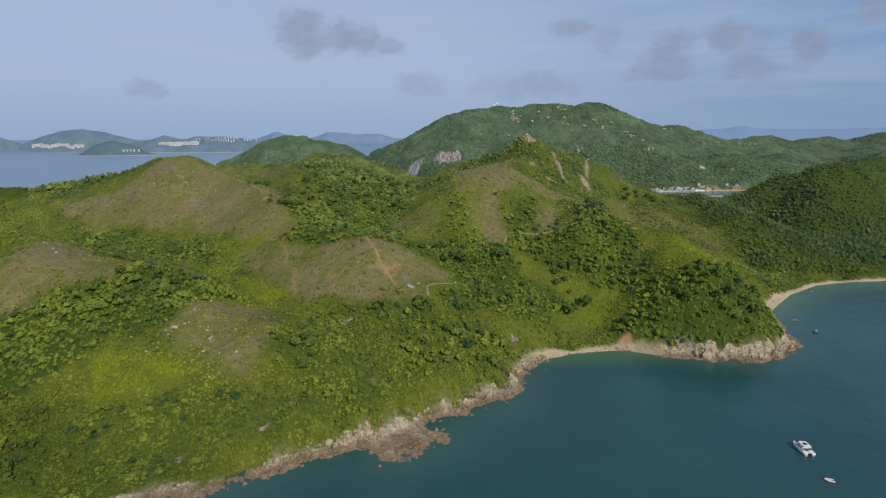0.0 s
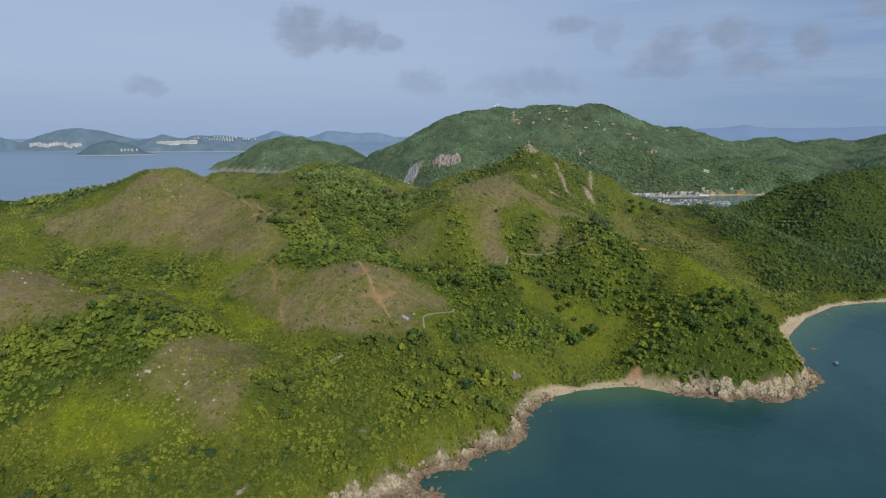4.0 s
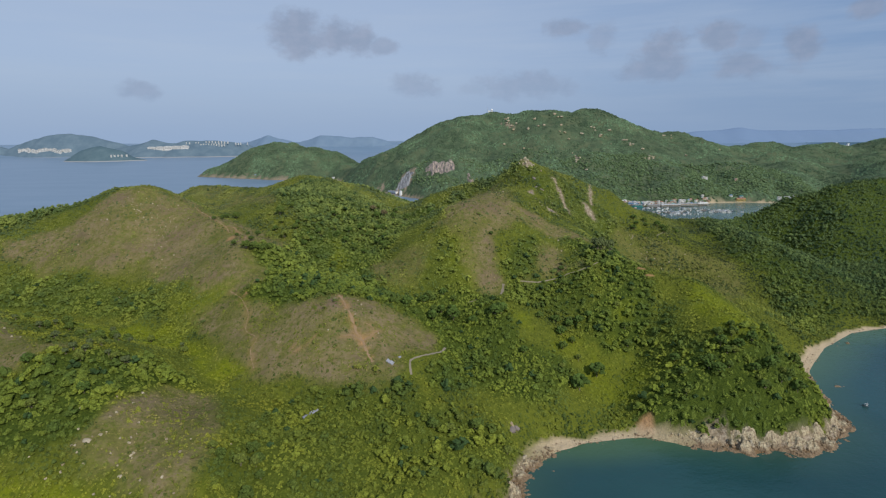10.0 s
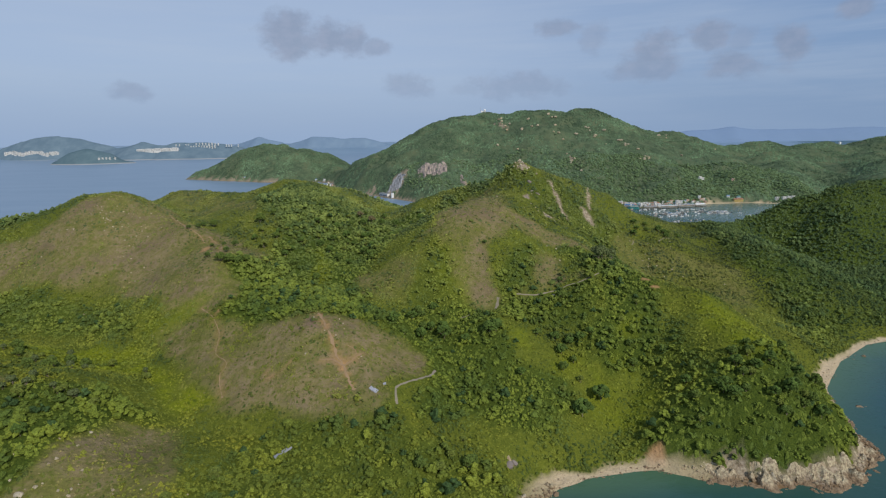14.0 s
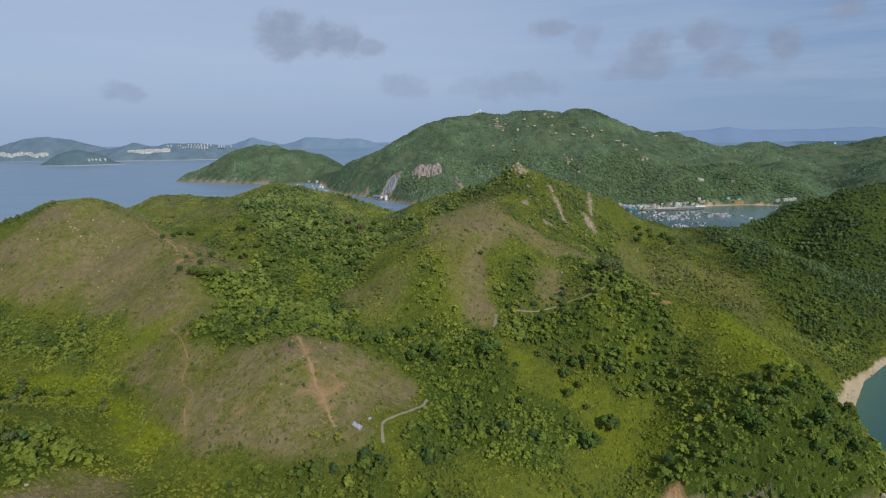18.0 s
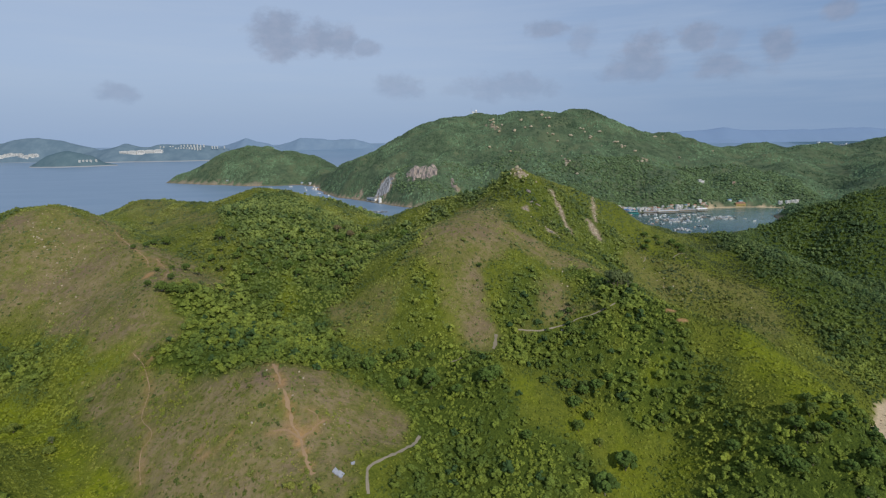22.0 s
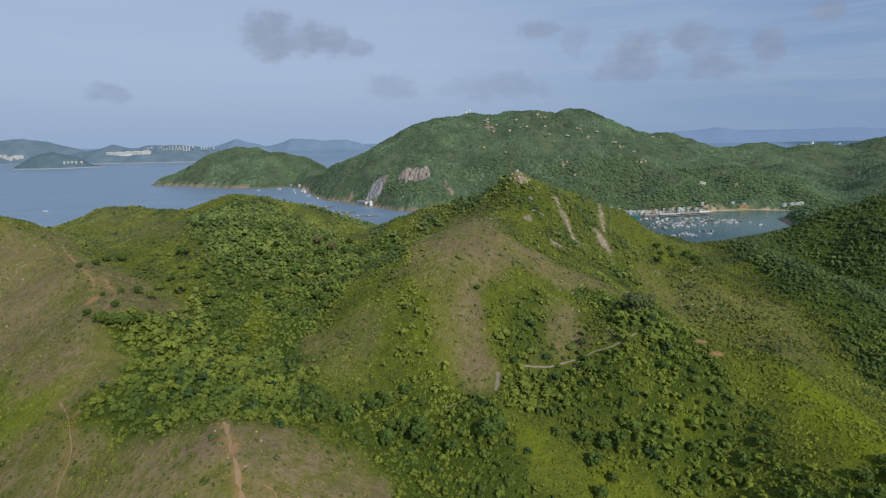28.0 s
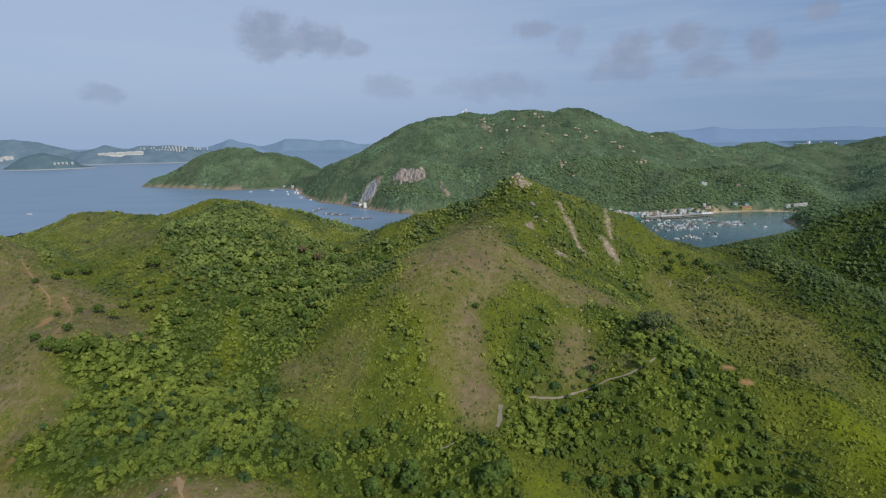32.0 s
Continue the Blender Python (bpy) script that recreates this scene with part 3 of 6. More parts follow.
# lines of the footpaths and bare patches
def along(x, y, line, wide):
    best = np.full(np.shape(x), 1e9)
    for (ax, ay), (bx, by) in zip(line[:-1], line[1:]):
        dx, dy = bx - ax, by - ay
        s = np.clip(((x - ax) * dx + (y - ay) * dy) / (dx * dx + dy * dy), 0, 1)
        best = np.minimum(best, np.hypot(x - ax - s * dx, y - ay - s * dy))
    return np.clip(1.5 - best / wide, 0, 1)


# bare rock faces and bare soil (x, y, half length, half width, turn, amount)
ROCK_SPOTS = [(43, 306, 2.5, 2.5, 0, 0.5), (-36, 238, 2, 2, 0, 0.42), (-82, 207, 2, 3, 0, 0.45), (-113, 194, 2, 3, 0, 0.45), (98, 569, 3, 4, 0, 0.8), (99, 611, 7, 8, 0, 0.5), (113, 545, 5, 4, 0, 0.8),
              (-85, 1478, 24, 26, -40, 1), (-165, 1545, 18, 12, -40, 0.6), (95, 1405, 8, 14, 0, 0.6), (228, 1715, 7, 30, 35, 0.7),
              (300, 1655, 5, 12, 30, 0.5), (382, 1460, 5, 16, 10, 0.7), (586, 1468, 7, 8, 0, 0.6)]
SLABS = [([(127, 605), (128, 599), (131, 589), (131, 580), (132, 568), (134, 560)], 1.6), ([(176, 638), (174, 630), (170, 612), (168, 600)], 1.3), ([(160, 592), (161, 586), (162, 580)], 5.0)]
SOIL_SPOTS = [(92, 503, 5, 3, -40, 0.25), (-58, 374, 4, 3, 0, 0.45), (120, 318, 4, 4.6, 0, 1), (157, 432, 2.6, 2, 0, 1), (161, 423, 3.2, 1.8, 20, 1), (-39, 338, 2.4, 2, 0, 0.9), (-72, 338, 9, 6, 20, 0.33), (-125, 395, 4, 6, 0, 0.45), (-165, 480, 5, 6, 0, 0.38)]
TRAILS = [[(-58, 374), (-51, 360), (-46, 351), (-43, 344), (-39, 339), (-36, 332), (-31, 324)],
          [(-142, 409), (-131, 397), (-124, 387), (-118, 377), (-115, 363), (-104, 350), (-105, 342), (-99, 329)],
          [(-230, 557), (-194, 518), (-182, 507), (-173, 494)], [(-175, 508), (-156, 484), (-146, 455), (-140, 445)],
          [(-50, 340), (-45, 341), (-39, 339), (-35, 342), (-31, 348)], [(-38, 351), (-34, 349), (-33, 344)]]
# concrete hiking paths and their widths
PATHS = [([(50, 415), (52, 420), (53, 424)], 3.6), ([(64, 427), (77, 427), (85, 429), (94, 431), (103, 432), (111, 431), (119, 433), (126, 437)], 1.5), ([(26, 407), (31, 408), (37, 410)], 1.0),
                   ([(-10, 319), (-11, 329), (-7, 334), (-2, 339), (6, 351), (9, 359)], 2.4), ([(230, 577), (236, 582), (240, 586), (247, 589)], 1.7), ([(203, 575), (206, 579), (208, 584)], 1.5), ([(140, 496), (150, 508), (161, 528)], 1.2)]


def headland(x, y):
    return np.clip((x - 122) / 16, 0, 1) * np.clip((250 - x) / 15, 0, 1) * np.clip((345 - y) / 20, 0, 1)


def bare_at(x, y, d):
    beach = beachy(x, y)
    rock = (1 - beach) * np.clip((8.6 + 2.4 * headland(x, y) + fbm(x, y, 12, 3, 30) * 5 - d) / 3, 0, 1)
    ragged = fbm(x, y, 7, 3, 33) * 0.9
    near_rock, near_soil = spots(x, y, ROCK_SPOTS), spots(x, y, SOIL_SPOTS)
    rock = np.maximum(rock, np.clip((near_rock + ragged * np.clip(near_rock * 3, 0, 1) - 0.4) * 4, 0, 1))
    for line, wide in SLABS:
        rock = np.maximum(rock, along(x, y, line, np.maximum(wide + ragged * 3, 0.3)))
    rock = np.maximum(rock, np.clip(tidal(x, y) * 3 - 1, 0, 1) * (d < 16))
    sand = beach * np.clip((9.5 + fbm(x, y, 14, 3, 31) * 4 - d) / 2, 0, 1)
    soil = np.clip((near_soil + ragged * np.clip(near_soil * 3, 0, 1) - 0.3) * 3, 0, 1)
    for line, worn in zip(TRAILS, (0.7, 0.3, 0.55, 0.55, 0.45, 0.3)):
        soil = np.maximum(soil, worn * along(x, y, line, np.maximum(1.2 + ragged * 2.8, 0.25)))
    return rock, sand, soil


dry, lush, wood = cover(GX, GY)
bare = np.stack(bare_at(GX, GY, GD), -1)
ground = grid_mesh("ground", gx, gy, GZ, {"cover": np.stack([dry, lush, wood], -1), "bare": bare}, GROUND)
tagged(ground, "hilly green island ground with dry grass and scrub", "ground", kind="structure")

wx = steps((-9000, -1500, 250), (-1500, -300, 40), (-300, 480, 6), (480, 1200, 30), (1200, 9000, 250))
wy = steps((-3000, -200, 200), (-200, 130, 20), (130, 480, 6), (480, 1400, 20), (1400, 2600, 60), (2600, 4300, 150), (4300, 4950, 65))
WX, WY = np.meshgrid(wx, wy)
WD = inland(WX, WY)
WZ = np.clip((WY - 4300) / 650, 0, 1) ** 1.5 * 100
sandy = beachy(WX, WY)
shoal = (0.32 + 0.68 * sandy) * np.clip(1 + WD / (22 + 8 * sandy), 0, 1) * np.clip((2000 - WY) / 300, 0, 1)
# how much haze is painted into the sea colour; grows with distance
sea_haze = np.clip((WY - 600) / 700, 0, 1) * np.clip((420 - WX + np.clip(WY - 1500, 0, 3000)) / 200, 0, 1)
harbour = 0.8 * np.clip(1.5 - np.hypot((WX - 640) / 190, (WY - 1130) / 120), 0, 1)
sea = grid_mesh("water", wx, wy, WZ, {"shoal": np.stack([shoal, sea_haze, harbour], -1)}, WATER)
tagged(sea, "calm teal sea with fine ripples", "sea", kind="structure")


def height(x, y):
    """Ground height by lookup in the grid of the ground."""
    x, y = np.atleast_1d(np.asarray(x, float)), np.atleast_1d(np.asarray(y, float))
    i = np.clip(np.searchsorted(gx, x) - 1, 0, len(gx) - 2)
    j = np.clip(np.searchsorted(gy, y) - 1, 0, len(gy) - 2)
    u, v = (x - gx[i]) / (gx[i + 1] - gx[i]), (y - gy[j]) / (gy[j + 1] - gy[j])
    return (GZ[j, i] * (1 - u) + GZ[j, i + 1] * u) * (1 - v) + (GZ[j + 1, i] * (1 - u) + GZ[j + 1, i + 1] * u) * v


# ---- scrub and woodland as one cover ----
RING = np.arange(5) * 2 * math.pi / 5
DOME = np.array([(0, 0, 1)] + [(0.894 * math.cos(a), 0.894 * math.sin(a), 0.447) for a in RING] + [(0.894 * math.cos(a + 0.628), 0.894 * math.sin(a + 0.628), -0.447) for a in RING])
DOME_FACES = np.array([(0, 1 + i, 1 + (i + 1) % 5) for i in range(5)] + [(1 + i, 6 + i, 1 + (i + 1) % 5) for i in range(5)] + [(6 + i, 6 + (i + 1) % 5, 1 + (i + 1) % 5) for i in range(5)])


def clumps(name, x, y, z, rx, rz, tint, rng, jitter=0.28):
    """Many leafy clumps joined into one mesh."""
    n = len(x)
    v = DOME[None] * (1 + rng.uniform(-jitter, jitter, (n, 11, 1))) + rng.uniform(-0.13, 0.13, (n, 11, 3))
    a = rng.uniform(0, 6.283, n)[:, None]
    px = v[..., 0] * np.cos(a) - v[..., 1] * np.sin(a)
    py = v[..., 0] * np.sin(a) + v[..., 1] * np.cos(a)
    co = np.stack([px * rx[:, None] + x[:, None], py * rx[:, None] + y[:, None], v[..., 2] * rz[:, None] + z[:, None]], -1)
    faces = (DOME_FACES[None] + 11 * np.arange(n)[:, None, None]).reshape(-1, 3)
    me = bpy.data.meshes.new(name)
    raw_mesh(me, co.reshape(-1, 3), faces)
    at = me.color_attributes.new("tint", "FLOAT_COLOR", "POINT")
    rgba = np.ones((n, 11, 4), np.float32)
    rgba[..., :3] = tint[:, None, :]
    at.data.foreach_set("color", rgba.ravel())
    me.materials.append(LEAF)
    return me


def tufts(name, x, y, z, rx, rz, tint, rng):
    """Many small pointed leafy tufts joined into one mesh."""
    n = len(x)
    a = (RING[None] + rng.uniform(0, 6.283, (n, 1)) + rng.uniform(-0.35, 0.35, (n, 5)))
    r = rx[:, None] * rng.uniform(0.55, 1.25, (n, 5))
    co = np.empty((n, 6, 3))
    co[:, 0, 0], co[:, 0, 1], co[:, 0, 2] = x + rx * rng.uniform(-0.5, 0.5, n), y + rx * rng.uniform(-0.5, 0.5, n), z + rz
    co[:, 1:, 0], co[:, 1:, 1] = x[:, None] + r * np.cos(a), y[:, None] + r * np.sin(a)
    fall = height(co[:, 1:, 0].ravel(), co[:, 1:, 1].ravel()).reshape(n, 5) - height(x, y)[:, None]
    co[:, 1:, 2] = z[:, None] + fall + rz[:, None] * rng.uniform(-0.55, 0.3, (n, 5))
    fan = np.array([(0, 1 + i, 1 + (i + 1) % 5) for i in range(5)])
    me = bpy.data.meshes.new(name)
    raw_mesh(me, co.reshape(-1, 3), (fan[None] + 6 * np.arange(n)[:, None, None]).reshape(-1, 3))
    at = me.color_attributes.new("tint", "FLOAT_COLOR", "POINT")
    rgba = np.ones((n, 6, 4), np.float32)
    rgba[..., :3] = tint[:, None, :]
    at.data.foreach_set("color", rgba.ravel())
    me.materials.append(LEAF)
    return me


# leaf colours darkened here as shade: eastern slopes and the southwest corner
SHADE_SPOTS = [(-195, 190, 45, 30, 20, 0.7), (560, 720, 120, 90, 0, 1), (420, 600, 150, 120, 0, 1), (300, 560, 60, 60, 0, 0.8)]


def greens(x, y, rng, dry_, lush_, wood_, tone):
    """Leaf colours: patches of kinds of shrub, then grass, fern and wood."""
    col = lambda *c: np.array(c)[None]
    kind = np.clip(0.5 + tone + fbm(x, y, 13, 4, 81) * 1.2 + rng.normal(0, 0.08, len(x)), 0, 1)[:, None]
    zone = np.clip(0.5 + fbm(x, y, 42, 3, 84) * 1.6, 0, 1)[:, None]
    dark, mid, bright = col(0.056, 0.080, 0.019), col(0.106, 0.127, 0.020), col(0.150, 0.166, 0.022)
    c = np.where(kind < 0.5, dark + (mid - dark) * kind * 2, mid + (bright - mid) * (kind * 2 - 1)) * (0.86 + 0.28 * zone)
    # shade painted into the leaf colour
    c = c * (1 - 0.24 * spots(x, y, SHADE_SPOTS)[:, None])
    w_, l_, d_ = wood_[:, None] * 0.7, lush_[:, None] * 0.6, dry_[:, None] * np.clip(rng.normal(0.7, 0.3, (len(x), 1)), 0, 1)
    c = c * (1 - w_) + (col(0.064, 0.093, 0.017) + col(0.054, 0.060, 0.006) * kind) * w_
    c = c * (1 - l_) + col(0.160, 0.186, 0.014) * l_
    # haze painted in: leaves turn bluer and slightly lighter with distance
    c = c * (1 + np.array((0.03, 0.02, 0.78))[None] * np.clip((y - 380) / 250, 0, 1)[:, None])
    # the same zones darkened once more, as shade
    c = c * (1 - 0.2 * spots(x, y, SHADE_SPOTS)[:, None])
    # inland slopes of the east painted darker and bluer, for shade and haze
    east_shade = np.clip((x - 250) / 120, 0, 1)[:, None] * np.clip((y - 420) / 120, 0, 1)[:, None]
    c = c * (1 + np.array((-0.20, -0.10, 0.10))[None] * east_shade) * np.array((1.0, 1.0, 1.05))[None]
    # yellower on the near seaward slopes, least in the woods
    c = c * (1 + np.array((0.17, 0.09, 0.0))[None] * (np.clip((370 - y) / 80, 0, 1) * np.clip((70 - x) / 90, 0, 1) * (1 - 0.85 * np.clip(wood_ * 1.4, 0, 1)))[:, None])
    return c * (1 - d_) + (col(0.162, 0.138, 0.052) + col(0.066, 0.034, 0.034) * zone) * d_


def scatter(n, box, rng):
    return rng.uniform(box[0], box[1], n), rng.uniform(box[2], box[3], n)


rng = np.random.RandomState(11)


def lattice(step, box, rng):
    """Places about one step apart."""
    gx_, gy_ = np.meshgrid(np.arange(box[0], box[1], step), np.arange(box[2], box[3], step))
    n = gx_.size
    return gx_.ravel() + rng.uniform(-0.5, 0.5, n) * step, gy_.ravel() + rng.uniform(-0.5, 0.5, n) * step


def sown(x, y, rng):
    """The places on the near slopes with their cover, away from rock, sand and tracks."""
    ok = np.abs(x - 5) < 0.97 * y + 45
    x, y = x[ok], y[ok]
    d_, l_, w_ = cover(x, y)
    far_in = inland(x, y)
    rock_, sand_, soil_ = bare_at(x, y, far_in)
    ok = (far_in > 7) & (rock_ < 0.35 + 0.3 * rng.rand(len(x))) & (sand_ < 0.3) & (soil_ < 0.3)
    for line, wide in PATHS:
        ok &= along(x, y, line, wide * 0.8) <= 0.4
    patch = np.clip(0.5 + fbm(x, y, 22, 4, 40) * 1.8, 0, 1)
    return [v[ok] for v in (x, y, d_, l_, w_, patch)]


def lobes(x, y, z, r, rise, tint, count, rng):
    """Round crowns of several leafy lobes each: places, sizes and tints of the lobes."""
    out = []
    for k in range(count):
        a, e = rng.uniform(0, 6.283, len(x)), (rng.uniform(0.0, 0.75, len(x)) if k else np.full(len(x), 1.0))
        off = r * 0.66 * np.sqrt(1 - e * e) * rng.uniform(0.7, 1.1, len(x))
        size = r * rng.uniform(0.34, 0.56, len(x)) * (1.2 if count < 4 else 1.0) * (1.35 if count == 1 else 1.0)
        out.append((x + off * np.cos(a), y + off * np.sin(a), z + rise * (0.25 + 0.62 * e), size, tint * (0.93 + 0.14 * rng.rand(len(x), 1))))
    return [np.concatenate([o[i] for o in out]) for i in range(5)]


NEAR = (-440, 600, 165, 780)
# crowns of the woods
x, y, d_, l_, w_, patch = sown(*lattice(3.8, NEAR, rng), rng)
grove = np.clip(0.5 + fbm(x, y, 34, 3, 52) * 1.5, 0, 1)
keep = rng.rand(len(x)) < np.clip(w_ * 1.05, 0, 0.92) * (1 - 0.5 * d_)
x, y, d_, l_, w_, grove = (v[keep] for v in (x, y, d_, l_, w_, grove))
r = (1.25 + 1.6 * rng.rand(len(x)) ** 2) * (0.75 + 0.55 * grove)
rise = r * rng.uniform(0.9, 1.5, len(x)) + 1.4 * grove * rng.rand(len(x))
# crowns farther off painted lighter, as haze makes them
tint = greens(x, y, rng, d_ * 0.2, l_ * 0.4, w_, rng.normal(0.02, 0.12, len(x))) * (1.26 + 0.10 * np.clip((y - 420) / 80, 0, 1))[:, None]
# a few dark bluish crowns among the green
tint = np.where(rng.rand(len(x), 1) < 0.06, np.array((0.044, 0.076, 0.025)) * (0.9 + 0.3 * rng.rand(len(x), 1)), tint)
piles = [lobes(*(v[m] for v in (x, y, height(x, y), r, rise, tint)), n, rng) for m, n in ((y < 470, 8), (y >= 470, 5))]
lx, ly, lz, ls, lt = (np.concatenate([p[i] for p in piles]) for i in range(5))
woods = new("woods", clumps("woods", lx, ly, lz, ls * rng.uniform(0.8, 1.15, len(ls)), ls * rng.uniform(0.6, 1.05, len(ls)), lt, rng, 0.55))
tagged(woods, "dense green subtropical woodland with rounded crowns", "woods", kind="stuff")
# rounded bushes
x, y, d_, l_, w_, patch = sown(*lattice(2.1, NEAR, rng), rng)
open_ = (1 - 0.85 * np.clip((w_ - 0.45) / 0.5, 0, 1)) * (1 - 0.92 * np.clip(d_ * 1.25, 0, 1)) * (1 - 0.45 * l_)
keep = rng.rand(len(x)) < (0.36 + 0.5 * patch) * open_ + 0.17 * d_ + 0.06 * l_
x, y, d_, l_, w_, patch, open_ = (v[keep] for v in (x, y, d_, l_, w_, patch, open_))
r = (0.48 + 1.0 * patch * rng.rand(len(x)) ** 1.8) * (1 - 0.35 * d_) + 0.25 * open_
r = r * np.where((d_ > 0.35) & (rng.rand(len(x)) < 0.13), 1.9, 1.0)
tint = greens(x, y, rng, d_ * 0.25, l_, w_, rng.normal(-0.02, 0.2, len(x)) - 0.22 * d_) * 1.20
piles = [lobes(*(v[m] for v in (x, y, height(x, y) - 0.1, r, r * rng.uniform(0.6, 1.1, len(x)), tint)), n, rng) for m, n in ((y < 430, 2), (y >= 430, 1))]
lx, ly, lz, ls, lt = (np.concatenate([p[i] for p in piles]) for i in range(5))
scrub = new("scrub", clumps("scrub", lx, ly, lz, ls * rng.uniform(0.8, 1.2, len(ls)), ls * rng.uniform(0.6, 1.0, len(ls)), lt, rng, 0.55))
tagged(scrub, "green rounded bushes scattered over grassy slopes", "scrub", kind="stuff")
# low leafy undergrowth, grass and fern tufts
x, y, d_, l_, w_, patch = sown(*scatter(205000, NEAR, rng), rng)
keep = rng.rand(len(x)) < 0.92 - 0.3 * d_ - 0.45 * l_ - 0.35 * w_
x, y, d_, l_, w_, patch = (v[keep] for v in (x, y, d_, l_, w_, patch))
size = (0.28 + 0.6 * rng.rand(len(x)) ** 2 + 0.35 * patch * rng.rand(len(x))) * (1 - 0.48 * d_) + 0.4 * w_ * rng.rand(len(x))
tussock = (rng.rand(len(x)) < 0.3) & (d_ > 0.2)
d_, size = np.where(tussock, 0.12, d_), size * np.where(tussock, 1.7, 1.0)
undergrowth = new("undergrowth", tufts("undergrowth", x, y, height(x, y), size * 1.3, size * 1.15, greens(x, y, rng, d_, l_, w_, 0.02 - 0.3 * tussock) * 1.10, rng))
tagged(undergrowth, "leafy green undergrowth, fern and grass tufts", "undergrowth", kind="stuff")
# woods on the outer slopes and across the bay
parts = [scatter(n, box, rng) for n, box in ((92000, (-420, 1300, 780, 1860)), (14000, (-1000, -260, 1980, 2300)), (15000, (1300, 2100, 900, 1900)), (6000, (-420, 600, 770, 900)), (20000, (590, 1000, 500, 800)), (6000, (-900, -430, 420, 900)))]
x, y = (np.concatenate([p[i] for p in parts]) for i in (0, 1))
h, far_in = height(x, y), inland(x, y)
rock_, sand_, soil_ = bare_at(x, y, far_in)
keep = (far_in > 10) & (rock_ < 0.3) & (rng.rand(len(x)) < np.clip(0.72 + fbm(x, y, 120, 3, 21) * 1.2 + fbm(x, y, 34, 3, 23) * 1.3 * (y > 850), 0.12, 1))
x, y, h = x[keep], y[keep], h[keep]
size = (1.0 + 2.2 * rng.rand(len(x)) ** 1.6) * np.where(y < 800, 0.75, 1)
# near tint darkened as in shade, far tint blued as by haze
far_haze = np.clip((y - 850) / 400, 0, 1)[:, None]
leaf_tint = (np.array((0.046, 0.072, 0.022)) * (1 - far_haze) + np.array((0.080, 0.124, 0.066)) * far_haze) * (0.78 + 0.40 * rng.rand(len(x), 1)) * np.clip(1 + fbm(x, y, 55, 4, 71) * 1.1, 0.6, 1.4)[:, None]
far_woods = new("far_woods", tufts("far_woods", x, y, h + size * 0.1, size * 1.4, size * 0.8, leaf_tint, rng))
tagged(far_woods, "dark green woods on the hills across the bay", "woods", kind="stuff")


# rounded crowns on the lower slopes above the village and the quay
x, y = (np.concatenate(v) for v in zip(scatter(7600, (330, 930, 1215, 1470), rng), scatter(2200, (640, 960, 960, 1160), rng), scatter(2400, (-190, 330, 1330, 1520), rng)))
far_in = inland(x, y)
rock_, sand_, soil_ = bare_at(x, y, far_in)
keep = (far_in > np.where(y < 1180, 7, 26)) & (rock_ < 0.3) & (rng.rand(len(x)) < np.clip(0.75 + fbm(x, y, 60, 3, 24) * 2, 0.1, 1)) & (np.hypot((x + 85) / 34, (y - 1482) / 30) > 1) & (np.hypot((x - 16) / 56, (y - 1476) / 48) > 1)
x, y = x[keep], y[keep]
r = rng.uniform(1.7, 3.4, len(x))
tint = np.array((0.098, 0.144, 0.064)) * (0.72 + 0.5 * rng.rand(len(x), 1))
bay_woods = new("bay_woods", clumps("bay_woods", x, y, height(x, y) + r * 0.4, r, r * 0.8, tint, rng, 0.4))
tagged(bay_woods, "green broad-leaved woods on the slope above the bay", "woods", kind="stuff")


# ---- helpers for things ----
def thing(name, at, label, category, group="", turn=0.0, size=1.0):
    ob = new(name)
    ob.matrix_basis = pose(*at, 0, 0, turn) @ Matrix.Diagonal((size, size, size, 1))
    return tagged(ob, label, category, group)


def part(name, bm, mat, parent, label=""):
    me = bpy.data.meshes.new(name)
    bm.to_mesh(me)
    bm.free()
    me.materials.append(mat)
    ob = new(name, me)
    ob.parent = parent
    if label:
        ob["label"] = label
    return ob


def block(*specs, bevel=0.0):
    """Bevelled boxes: (x, y, z of the middle, sizes) each, in one bmesh."""
    bm = bmesh.new()
    for cx, cy, cz, sx, sy, sz in specs:
        made = bmesh.ops.create_cube(bm, size=1, matrix=Matrix.LocRotScale((cx, cy, cz), None, (sx, sy, sz)))
    if bevel:
        bmesh.ops.bevel(bm, geom=bm.edges[:], offset=bevel, segments=1, affect="EDGES")
    return bm


def tube(points, radii, sides=7):
    """A tapered tube along points."""
    bm = bmesh.new()
    rings = []
    for i, (p, r) in enumerate(zip(points, radii)):
        a, b = Vector(points[max(i - 1, 0)]), Vector(points[min(i + 1, len(points) - 1)])
        q = (b - a).to_track_quat("Z", "Y")
        rings.append([bm.verts.new(Vector(p) + q @ Vector((r * math.cos(t), r * math.sin(t), 0))) for t in (2 * math.pi * k / sides for k in range(sides))])
    for u, v in zip(rings[:-1], rings[1:]):
        for k in range(sides):
            bm.faces.new((u[k], u[(k + 1) % sides], v[(k + 1) % sides], v[k]))
    bm.faces.new(rings[-1])
    bm.faces.new(rings[0][::-1])
    return bm


def joined(*bms):
    out = bmesh.new()
    for b in bms:
        me = bpy.data.meshes.new("tmp")
        b.to_mesh(me)
        b.free()
        out.from_mesh(me)
        bpy.data.meshes.remove(me)
    return out


def ball(r, at=(0, 0, 0), detail=2):
    bm = bmesh.new()
    bmesh.ops.create_icosphere(bm, subdivisions=detail, radius=r, matrix=Matrix.Translation(at))
    return bm


